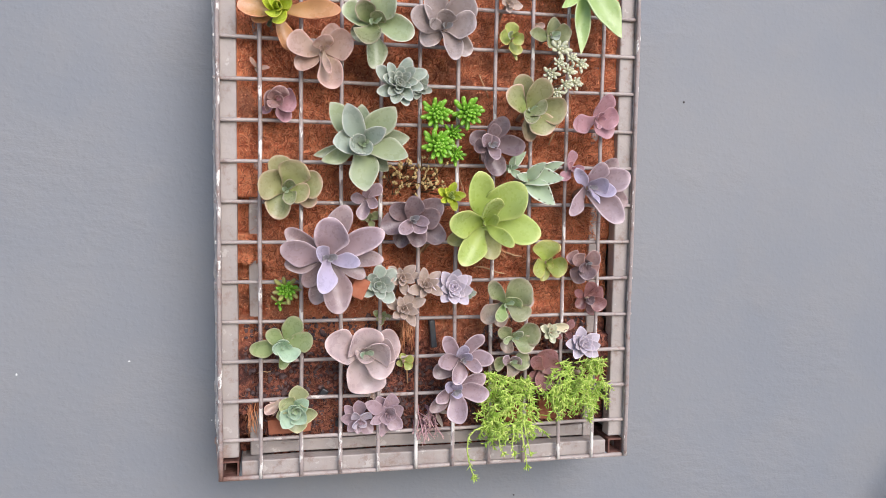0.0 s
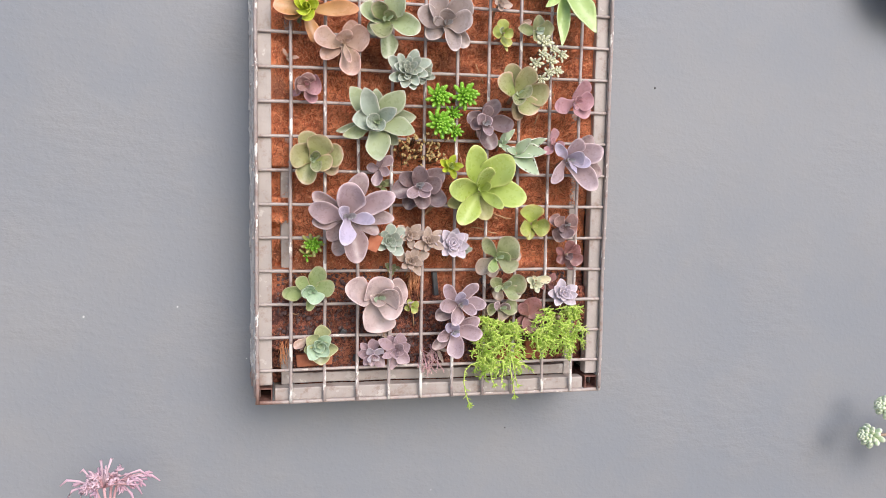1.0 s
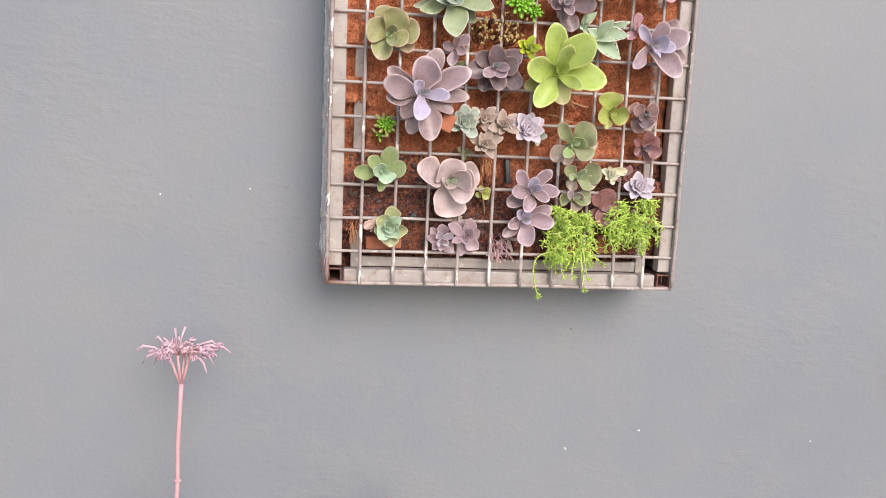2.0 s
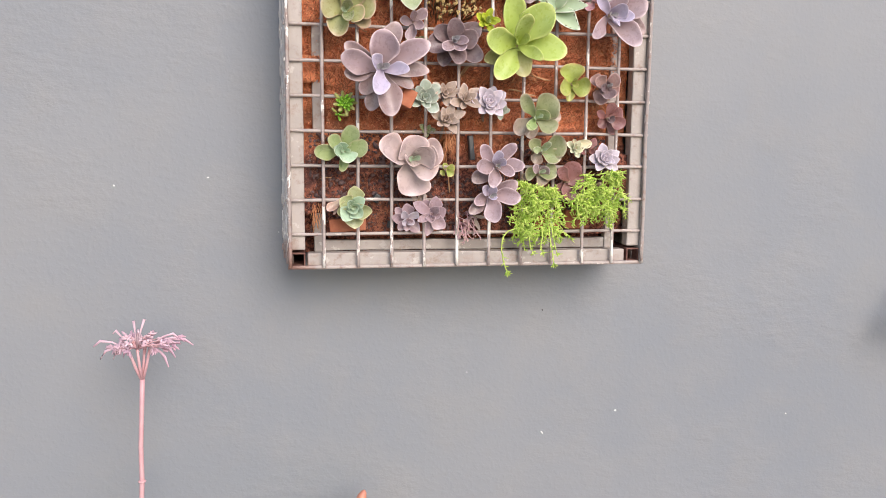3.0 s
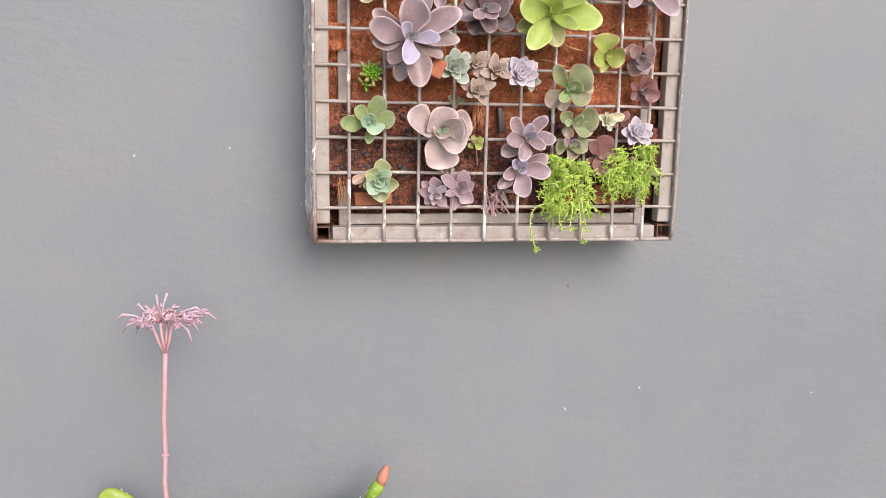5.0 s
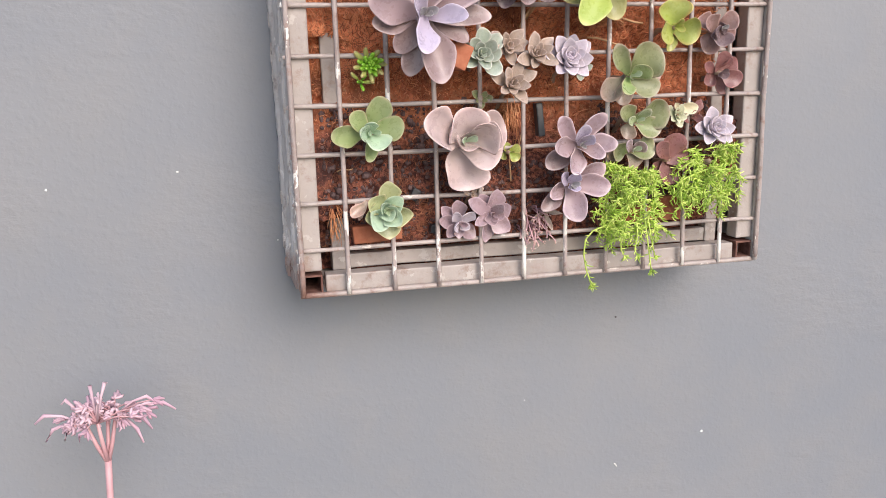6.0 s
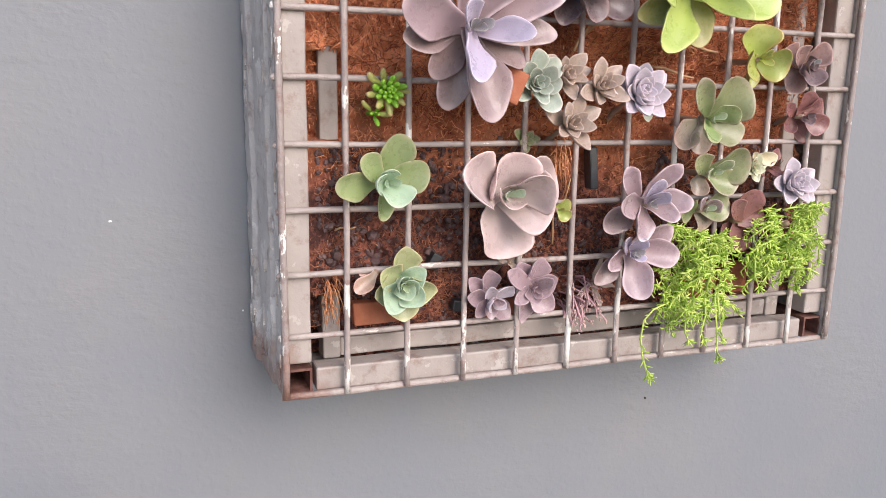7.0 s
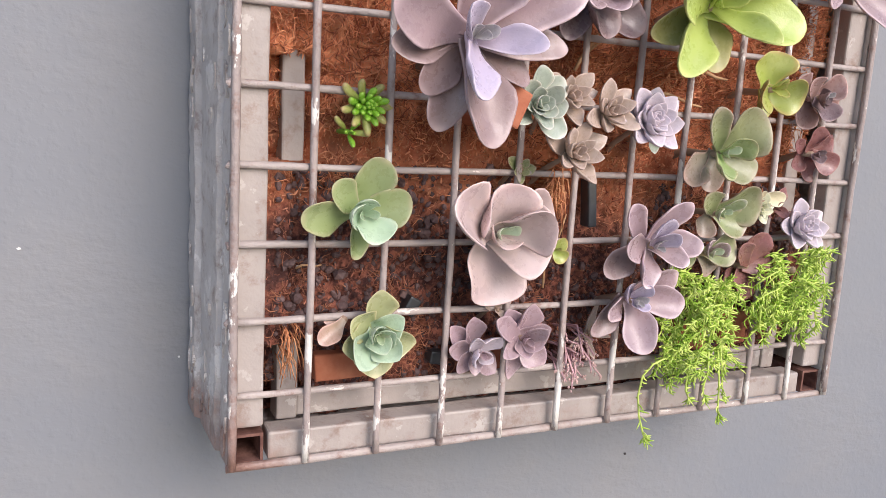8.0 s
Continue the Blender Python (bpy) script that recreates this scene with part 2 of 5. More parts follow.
CACTUS = leaf_paint("cactus_skin", (0.29, 0.385, 0.04), (0.32, 0.42, 0.05), (0.31, 0.39, 0.06), 0.3, 0.45, 0.5, bloom=0.15)
CACTUSPALE = speckled("ribbed_cactus_skin", (0.34, 0.45, 0.10), (0.48, 0.57, 0.20), 20, 0.5)
SPINE = speckled("pale_spine", (0.62, 0.62, 0.45), (0.72, 0.70, 0.55), 40)
BUDPINK = speckled("coral_bud", (0.62, 0.20, 0.13), (0.66, 0.30, 0.20), 60, 0.5)
CACTUSGREEN = speckled("young_cactus_green", (0.26, 0.44, 0.03), (0.36, 0.52, 0.06), 60, 0.5)
BUDGREEN = speckled("bud_green", (0.16, 0.42, 0.02), (0.26, 0.50, 0.05), 60, 0.5)
FUZZ = speckled("white_woolly_cactus", (0.55, 0.60, 0.50), (0.72, 0.74, 0.68), 80, 0.9)


# ---- mesh helpers ----
def put(name, mesh, mat, parent=None, label="", m=None):
    if not mesh.materials:
        mesh.materials.append(mat)
    ob = new(name, mesh)
    if parent:
        ob.parent = parent
    if m is not None:
        ob.matrix_basis = m
    return tagged(ob, label)


def raw(name, verts, faces, smooth=True):
    me = bpy.data.meshes.new(name)
    me.from_pydata(verts, [], faces)
    me.polygons.foreach_set("use_smooth", [smooth] * len(me.polygons))
    return me


def box_mesh(name, a, b, bevel=0.0015, cuts=0, wobble=0.0):
    bm = bmesh.new()
    bmesh.ops.create_cube(bm, size=1)
    a, b = Vector(a), Vector(b)
    for v in bm.verts:
        v.co = Vector([a[i] + (v.co[i] + 0.5) * (b[i] - a[i]) for i in range(3)])
    if cuts:
        long = max(range(3), key=lambda i: b[i] - a[i])
        edges = [e for e in bm.edges if abs((e.verts[0].co - e.verts[1].co)[long]) > 1e-6]
        bmesh.ops.subdivide_edges(bm, edges=edges, cuts=cuts)
    if bevel:
        sharp = [e for e in bm.edges if len(e.link_faces) == 2 and e.calc_face_angle() > 0.5]
        bmesh.ops.bevel(bm, geom=sharp, offset=bevel, segments=2, affect="EDGES", profile=0.5)
    if wobble:
        for v in bm.verts:
            v.co += noise.noise_vector(v.co * 22) * wobble
    me = bpy.data.meshes.new(name)
    bm.to_mesh(me)
    bm.free()
    me.polygons.foreach_set("use_smooth", [False] * len(me.polygons))
    return me


def tube_data(points, radii, sides=8):
    """Vertices and faces of a closed tube along points."""
    pts = [Vector(p) for p in points]
    verts, faces = [], []
    for i, p in enumerate(pts):
        d = (pts[min(i + 1, len(pts) - 1)] - pts[max(i - 1, 0)]).normalized()
        ref = Vector((0, 0, 1)) if abs(d.z) < 0.8 else Vector((1, 0, 0))
        a = d.cross(ref).normalized()
        b = d.cross(a)
        for k in range(sides):
            th = 2 * math.pi * k / sides
            verts.append(p + radii[i] * (math.cos(th) * a + math.sin(th) * b))
    for i in range(len(pts) - 1):
        for k in range(sides):
            k2 = (k + 1) % sides
            faces.append((i * sides + k, i * sides + k2, (i + 1) * sides + k2, (i + 1) * sides + k))
    faces.append(tuple(range(sides - 1, -1, -1)))
    faces.append(tuple((len(pts) - 1) * sides + k for k in range(sides)))
    return verts, faces


def tube(name, points, radii, sides=8):
    if isinstance(radii, (int, float)):
        radii = [radii] * len(points)
    return raw(name, *tube_data(points, radii, sides))


LEAVES = {}


def leaf_width(kind, u):
    if kind == "pad":
        return (max(0.0, 1 - (2 * u - 1) ** 2)) ** 0.36 * (0.62 + 0.42 * u)
    if kind == "bean":
        return (max(0.0, 1 - (2 * u - 1) ** 2)) ** 0.42 * (0.72 + 0.4 * u)
    if kind == "point":
        m, base, p, q = 0.60, 0.5, 1.7, 0.78
    elif kind == "round":
        m, base, p, q = 0.63, 0.30, 2.2, 0.5
    elif kind == "blade":
        m, base, p, q = 0.45, 0.5, 1.6, 0.9
    else:
        m, base, p, q = 0.60, 0.36, 2.1, 0.56
    if u < m:
        s = u / m
        return base + (1 - base) * s * s * (3 - 2 * s)
    return max(0.0, 1 - ((u - m) / (1 - m)) ** p) ** q


def leaf_mesh(kind, wr, thick=0.09, curl=0.12, cup=0.25):
    """A fleshy leaf of length 1 along x, its upper side to z."""
    key = (kind, round(wr, 2), round(thick, 2), round(curl, 2), round(cup, 2))
    if key in LEAVES:
        return LEAVES[key]
    rings, sides = 15, 16
    verts, faces, uvs = [], [], []
    half = wr / 2
    for i in range(rings):
        u = 0.5 * (1 - math.cos(math.pi * (0.02 + 0.972 * i / (rings - 1))))
        w = half * leaf_width(kind, u)
        th = (half * leaf_width(kind, u) * 0.9 if kind == "bean" else thick * (w / half) ** 0.6 * (1.15 - 0.6 * u))
        bend = 0.05 * math.sin(7 * u + 9 * wr) * wr
        for k in range(sides):
            a = 2 * math.pi * k / sides
            y, s = w * math.cos(a), math.sin(a)
            z = th * s * (0.35 if s > 0 and kind != "bean" else 1.0) + curl * u * u + cup * y * y / max(half, 1e-3) + 0.10 * abs(y) * (1 - u) + 0.030 * math.sin(11 * u + 4 * wr) * (y / half)
            verts.append((u, y + bend, z))
            uvs.append((u, 0.5 + 0.5 * math.cos(a)))
    tip = len(verts)
    verts.append((1.0, 0.0, curl))
    uvs.append((1.0, 0.5))
    for i in range(rings - 1):
        for k in range(sides):
            k2 = (k + 1) % sides
            faces.append((i * sides + k, (i + 1) * sides + k, (i + 1) * sides + k2, i * sides + k2))
    for k in range(sides):
        faces.append(((rings - 1) * sides + k, tip, (rings - 1) * sides + (k + 1) % sides))
    faces.append(tuple(range(sides)))
    me = raw("leaf", verts, faces)
    layer = me.uv_layers.new(name="UVMap")
    flat = [uvs[loop.vertex_index] for loop in me.loops]
    layer.data.foreach_set("uv", [c for pair in flat for c in pair])
    LEAVES[key] = me
    return me


LEAF_BY_MAT = {}


def leaf_of(mat, *args):
    key = (mat.name, args)
    if key not in LEAF_BY_MAT:
        me = leaf_mesh(*args).copy()
        me.materials.append(mat)
        LEAF_BY_MAT[key] = me
    return LEAF_BY_MAT[key]


HEART = leaf_paint("pale_heart_leaf", (0.36, 0.46, 0.28), (0.42, 0.52, 0.34), (0.66, 0.66, 0.52), 0.5, mottle=0.1)
GREYHEART = leaf_paint("grey_heart_leaf", (0.34, 0.34, 0.33), (0.40, 0.38, 0.40), (0.55, 0.50, 0.50), 0.5, mottle=0.1)
OUTER = {PURPLE.name: leaf_paint("aged_purple_leaf", (0.30, 0.205, 0.185), (0.28, 0.195, 0.195), (0.46, 0.34, 0.34), 0.5),
         GREYGREEN.name: leaf_paint("aged_grey_green_leaf", (0.26, 0.25, 0.17), (0.33, 0.24, 0.19), (0.46, 0.30, 0.25), 0.5),
         PALEGREEN.name: leaf_paint("aged_pale_green_leaf", (0.27, 0.34, 0.18), (0.29, 0.33, 0.20), (0.50, 0.48, 0.36), 0.5),
         OLIVE.name: leaf_paint("aged_olive_leaf", (0.28, 0.27, 0.12), (0.36, 0.28, 0.17), (0.46, 0.25, 0.19), 0.6),
         LIME.name: leaf_paint("aged_lime_leaf", (0.42, 0.44, 0.13), (0.45, 0.42, 0.16), (0.55, 0.48, 0.24), 0.5)}

# rosette frame: x along the wall, y up, z out of the wall
OUT = Matrix(((1, 0, 0, 0), (0, 0, -1, 0), (0, 1, 0, 0), (0, 0, 0, 1)))
GROUP = "succulents in the wall planter"


def thing(name, at, label, category="succulent", group=GROUP, lean=0.0, side=0.0):
    e = new(name)
    e.empty_display_size = 0.02
    e.matrix_basis = Matrix.Translation(at) @ OUT @ pose(0, 0, 0, -lean, side, 0)
    return tagged(e, label, category, group)


def put_leaf(parent, mat, kind, angle, length, wr, elev, base=0.0, thick=0.09, curl=0.12, cup=0.25, rng=random, offset=(0, 0)):
    me = leaf_of(mat, kind, round(wr, 2), thick, round(curl, 2), cup)
    ca, sa = math.cos(radians(angle)), math.sin(radians(angle))
    start = 0.03 * length
    m = (Matrix.Translation((offset[0] + start * ca, offset[1] + start * sa, base)) @ pose(0, 0, 0, 0, 0, angle) @ pose(0, 0, 0, 0, -elev, 0)
         @ pose(0, 0, 0, rng.uniform(-15, 15), 0, rng.uniform(-4, 4)) @ Matrix.Scale(length, 4))
    return put("leaf", me, mat, parent, m=m)


def stem_back(parent, depth, r=0.004, mat=None):
    rng = random.Random(int(depth * 1e5))
    pts = [(rng.uniform(-1, 1) * 0.002 * i, rng.uniform(-1, 1) * 0.002 * i - 0.0012 * i * i, -depth * i / 4 + 0.003) for i in range(5)]
    put("stem", tube("stem", pts, [r * (0.8 + 0.08 * i) for i in range(5)]), mat or STALK, parent)


SOIL = 0.040
HEARTS = {PURPLE.name: GREYHEART, CUP.name: MINTHEART, MAUVE.name: GREYHEART, ORANGE.name: CORE, LIME.name: LIME, YELLOWGREEN.name: YELLOWGREEN, PEACH.name: PEACH, ROSE.name: ROSE, PLUM.name: PLUM, FRESH.name: MINTHEART, PINK.name: GREYHEART, BROWN.name: MAUVE, APPLE.name: APPLE, PANDA.name: PANDA, TAUPE.name: GREYHEART}


def grown(label, at, mat, leaves, kind="spoon", inner=None, hearts=3, heart_size=0.016, cup=0.45, thick=0.10, name="succulent_rosette"):
    """A rosette leaf by leaf, lowest first: angle, length in mm, width to length, lift; its heart of small leaves on top."""
    ob = thing(name, at, label)
    rng = random.Random(int(at[0] * 9000 + at[2] * 700))
    n = len(leaves)
    heart = HEARTS.get(mat.name, HEART)
    for i, (a, l, w, e) in enumerate(leaves):
        use = inner if inner and e >= 34 else (OUTER.get(mat.name, mat) if e <= 9 else mat)
        base = 0.013 * i / (n - 1) - 0.010
        curl, deep = rng.choice((0.03, 0.12, 0.21)), cup * rng.choice((0.75, 1.0, 1.3))
        me = leaf_of(use, kind, w, thick, curl, round(deep, 2))
        lift = e + math.degrees(math.atan(0.12) - math.atan(curl))
        m = Matrix.Translation((0, 0, base)) @ pose(0, 0, 0, 0, 0, a) @ pose(0, 0, 0, 0, -lift, 0) @ pose(0, 0, 0, rng.uniform(-20, 20)) @ Matrix.Scale(l / 1000, 4)
        put("leaf", me, use, ob, m=m)
    for i in range(hearts):
        put_leaf(ob, heart, kind, 137.5 * i + rng.uniform(0, 60), heart_size * (1 - 0.1 * i), 0.52 + 0.06 * (i % 2), 46 + 9 * i, 0.005 + 0.001 * i, thick, 0.16, cup + 0.2, rng)
    stem_back(ob, SOIL - at[1] + 0.01, max(0.003, 0.00007 * max(l[1] for l in leaves)))
    return ob


def rosette(label, at, size, mat, n, wr=0.5, kind="spoon", inner=None, lean=6, e0=10, e1=66, shrink=0.66, spin=0.0, thick=0.1, cup=0.25, name="succulent_rosette", side=0.0, ob=None, offset=(0, 0)):
    """A spiral rosette of n leaves."""
    first = ob is None
    rng = random.Random(int(at[0] * 9000 + at[2] * 700 + spin))
    if first:
        ob = thing(name, at, label, lean=lean, side=side)
    for i in range(n):
        s = i / max(1, n - 1)
        l = 1.16 * size * (1 - shrink * s ** 1.1) * rng.uniform(0.9, 1.08)
        use = inner if inner and s > 0.6 else mat
        put_leaf(ob, use, kind, spin + 137.5 * i + rng.uniform(-9, 9), l, wr + 0.04 * (i % 2), e0 + (e1 - e0) * s + rng.uniform(-5, 5),
                 0.011 * s * size / 0.03 - 0.004, thick, 0.10 + 0.02 * (i % 3), cup + 0.2, rng, offset)
    if first:
        stem_back(ob, SOIL - at[1] + 0.01, max(0.002, size * 0.08))
    return ob


# ---- wall and ground ----
WALL_Y = 0.126
wall = put("wall_main", box_mesh("wall_main", (-7, WALL_Y, 0), (8, WALL_Y + 0.22, 4.2), 0), WALL)
tagged(wall, "grey painted plaster wall with trowel marks", "wall", kind="structure")
ground = put("ground", raw("ground", [(-60, -120, 0), (60, -120, 0), (60, WALL_Y, 0), (-60, WALL_Y, 0)], [(0, 1, 2, 3)], False), CONCRETE)
tagged(ground, "plain grey concrete ground", "ground", kind="structure")
ledge = put("plant_ledge", box_mesh("plant_ledge", (-1.0, -0.42, 0.0), (1.6, WALL_Y - 0.004, 0.42), 0.01), CONCRETE)
tagged(ledge, "low concrete ledge along the grey wall", "ledge", kind="structure")


def fleck(x, z, r, mat, long=1.0, turn=0.0):
    rng = random.Random(int(x * 1e4 + z * 1e3))
    n = 9
    ring = []
    for k in range(n):
        a = 2 * math.pi * k / n
        rr = r * rng.uniform(0.6, 1.15)
        ring.append((math.cos(a) * rr * long, math.sin(a) * rr))
    c, s = math.cos(turn), math.sin(turn)
    front = [(x + c * p - s * q, WALL_Y - 0.0012, z + s * p + c * q) for p, q in ring]
    back = [(x + 1.3 * (c * p - s * q), WALL_Y + 0.001, z + 1.3 * (s * p + c * q)) for p, q in ring]
    faces = [tuple(range(n))] + [(k, n + k, n + (k + 1) % n, (k + 1) % n) for k in range(n)]
    put("paint_fleck", raw("paint_fleck", front + back, faces, False), mat, wall)


for x, z, r, mat, long, turn in ((0.569, 0.910, 0.0022, FLECK, 1.6, 0.3), (0.910, 0.886, 0.0018, FLECK, 1, 0), (0.432, 0.8765, 0.0012, FLECK, 4, -0.9),
                                 (0.427, 1.099, 0.0018, DARKFLECK, 1, 0), (-0.269, 1.315, 0.0019, FLECK, 1, 0), (-0.128, 1.328, 0.0013, FLECK, 1.4, 0.2), (0.294, 0.993, 0.001, FLECK, 1, 0),
                                 (0.691, 1.709, 0.002, DARKFLECK, 1, 0), (-0.02, 1.24, 0.0011, FLECK, 1, 0)):
    fleck(x, z, r * 0.75, mat, long, turn)


# ---- the wall planter: tube frame, welded wire grid, coir ----
P, PX, Z0 = 0.05, 0.0497, 1.2


def wire_bar(parent, a, b, r, mat, seed):
    rng = random.Random(seed)
    a, b = Vector(a), Vector(b)
    n = 34
    off = Vector((rng.uniform(-5, 5), seed * 1.7, rng.uniform(-5, 5)))
    pts, radii = [], []
    for i in range(n + 1):
        p = a.lerp(b, i / n)
        pts.append(p + noise.noise_vector(p * 9 + off) * 0.0011)
        radii.append(r * (1 + 0.16 * noise.noise(p * 120 + off)))
    put("wire", tube("wire", pts, radii, 8), mat, parent)


def weld(parent, x, z, seed):
    rng = random.Random(seed)
    bm = bmesh.new()
    bmesh.ops.create_icosphere(bm, subdivisions=2, radius=1)
    for v in bm.verts:
        v.co *= 1 + 0.3 * noise.noise(v.co * 1.5 + Vector((seed, 0, 0)))
        v.co = Vector((x + v.co.x * 0.0042, -0.0005 + v.co.y * 0.003, z + v.co.z * 0.0034))
    me = bpy.data.meshes.new("weld")
    bm.to_mesh(me)
    bm.free()
    put("weld", me, WIRE, parent)


def open_tube(name, x0, x1, z0, z1, y0, y1, wall_t=0.002):
    """A square tube that runs into the wall, open at its near end."""
    bm = bmesh.new()
    def ring(y, i):
        return [bm.verts.new(c) for c in ((x0 + i, y, z0 + i), (x1 - i, y, z0 + i), (x1 - i, y, z1 - i), (x0 + i, y, z1 - i))]
    o0, o1, i0, i1 = ring(y0, 0), ring(y1, 0), ring(y0, wall_t), ring(y1 - 0.004, wall_t)
    for k in range(4):
        j = (k + 1) % 4
        bm.faces.new((o0[k], o1[k], o1[j], o0[j]))
        bm.faces.new((o0[k], o0[j], i0[j], i0[k]))
        bm.faces.new((i0[k], i0[j], i1[j], i1[k]))
    bm.faces.new(i1)
    bm.faces.new(o1)
    bmesh.ops.recalc_face_normals(bm, faces=bm.faces)
    me = bpy.data.meshes.new(name)
    bm.to_mesh(me)
    bm.free()
    return me


def planter(x, cols, rows, label):
    """Frame and grid, its lower corner at x; the caller fills it."""
    ob = tagged(new("wall_planter"), label, "wall planter")
    ob.location = (0, 0, 0)
    w, h = cols * PX, rows * P
    x1, z1 = x + w, Z0 + h
    t = 0.021
    for a, b in (((x + 0.001, x + t + 0.001), (Z0 + t + 0.005, z1 - t)), ((x1 - t - 0.001, x1 - 0.001), (Z0 + t + 0.005, z1 - t))):
        put("frame_tube", box_mesh("frame_tube", (a[0], 0.004, b[0]), (a[1], 0.004 + t, b[1]), 0.0018, 30, 0.0007), TUBE, ob)
    put("frame_tube", box_mesh("frame_tube", (x + t + 0.004, 0.0045, Z0 + 0.001), (x1 - t - 0.004, 0.0045 + t, Z0 + t), 0.0018, 30, 0.0007), TUBE, ob)
    put("frame_tube", box_mesh("frame_tube", (x + t + 0.004, 0.0045, z1 - t), (x1 - t - 0.004, 0.0045 + t, z1), 0.0018, 30, 0.0007), TUBE, ob)
    for cx in (x + 0.001, x1 - t - 0.001):
        put("corner_tube", open_tube("corner_tube", cx, cx + t, Z0 + 0.001, Z0 + 0.001 + t, 0.003, 0.118), RUST, ob, "rusty open end of a square tube")
    # side cheeks flare a little towards the wall
    for s, cx in ((-1, x), (1, x1)):
        bm = bmesh.new()
        prof = ((0.002, 0.0), (0.0035, 0.021), (0.0005, 0.0245), (0.0062, 0.029), (0.0088, 0.082), (0.0072, 0.0865), (0.0122, 0.0935), (0.0128, WALL_Y - 0.002), (-0.004, WALL_Y - 0.002), (-0.004, 0.0265), (-0.001, 0.0255), (-0.001, 0.0))
        n = 120
        rings = []
        for i in range(n + 1):
            z = Z0 + 0.002 + (h - 0.004) * i / n
            rings.append([bm.verts.new(Vector((cx + s * ((a if s < 0 else min(a, 0.0015)) + 0.0012 * noise.noise(Vector((z * 40, d * 22, s * 3))) + 0.0010 * noise.noise(Vector((z * 140, d * 60, s * 5)))), d, z))) for a, d in prof])
        k = len(prof)
        for i in range(n):
            for j in range(k):
                bm.faces.new((rings[i][j], rings[i][(j + 1) % k], rings[i + 1][(j + 1) % k], rings[i + 1][j]))
        bm.faces.new(rings[0])
        bm.faces.new(rings[-1])
        bmesh.ops.recalc_face_normals(bm, faces=bm.faces)
        me = bpy.data.meshes.new("side_panel")
        bm.to_mesh(me)
        bm.free()
        put("side_panel", me, SIDE, ob, "blistered grey painted side")
    # peeling paint on the sides: lifted flakes, thickest near the foot
    rng = random.Random(31)
    for s, cx in ((-1, x), (1, x1)):
        verts, faces = [], []
        for _ in range(64):
            z = Z0 + 0.016 + (h - 0.04) * rng.random() ** (2.2 if rng.random() < 0.6 else 1.0)
            d = rng.choice((rng.uniform(0.001, 0.018), rng.uniform(0.032, 0.08), rng.uniform(0.096, 0.12)))
            surf = 0.003 if d < 0.02 else (0.0062 + (d - 0.029) * 0.049 if d < 0.083 else 0.0126)
            surf = surf if s < 0 else min(surf, 0.0015)
            a, b = rng.uniform(0.002, 0.007), rng.uniform(0.003, 0.013)
            c, o = rng.uniform(0.0004, 0.0018), len(verts)
            ring = [(math.cos(2 * math.pi * k / 7) * a * rng.uniform(0.6, 1.1), math.sin(2 * math.pi * k / 7) * b * rng.uniform(0.6, 1.1)) for k in range(7)]
            tilt = rng.uniform(-1, 1)
            for p, q in ring:
                verts.append((cx + s * (surf + 0.0009 + c * max(0.0, tilt * p / a)), min(0.122, max(0.0, d + p)), max(Z0 + 0.002, z + q)))
            for p, q in ring:
                verts.append((cx + s * (surf - 0.0012), min(0.122, max(0.0, d + p * 0.9)), max(Z0 + 0.002, z + q * 0.9)))
            faces += [tuple(range(o, o + 7))] + [(o + k, o + 7 + k, o + 7 + (k + 1) % 7, o + (k + 1) % 7) for k in range(7)]
        tagged(put("peeling_paint", raw("peeling_paint", verts, faces, False), FLAKE, ob, "peeling grey paint flakes"), kind="stuff")
    put("bottom_panel", box_mesh("bottom_panel", (x + 0.024, 0.028, Z0 + 0.002), (x1 - 0.024, 0.124, Z0 + 0.012), 0.001), SIDE, ob)
    put("top_panel", box_mesh("top_panel", (x + 0.004, 0.028, z1 - 0.012), (x1 - 0.004, 0.124, z1 - 0.002), 0.001), SIDE, ob)
    # inner rails, half buried in the coir
    for a in (x + 0.035, x1 - 0.050):
        put("inner_rail", box_mesh("inner_rail", (a, 0.027, Z0 + 0.02), (a + 0.015, 0.046, z1 - 0.02), 0.0015, 40, 0.0012), TUBE, ob)
    put("inner_rail", box_mesh("inner_rail", (x + 0.05, 0.029, Z0 + 0.021), (x1 - 0.05, 0.045, Z0 + 0.037), 0.0015, 40, 0.0010), TUBE, ob)
    for i in range(cols + 1):
        edge = i in (0, cols)
        wire_bar(ob, (x + i * PX, -0.0035, Z0), (x + i * PX, -0.0035, z1), 0.0030 if edge else 0.0026, EDGE if edge else WIRE, i + 1)
    for j in range(rows + 1):
        wire_bar(ob, (x - 0.003, 0.0008, Z0 + j * P), (x1 + 0.003, 0.0008, Z0 + j * P), 0.0025 if j else 0.0030, WIREH, 40 + j)
        if 0 < j < rows:
            weld(ob, x - 0.001, Z0 + j * P, j)
            weld(ob, x1 + 0.001, Z0 + j * P, 50 + j)
    return ob


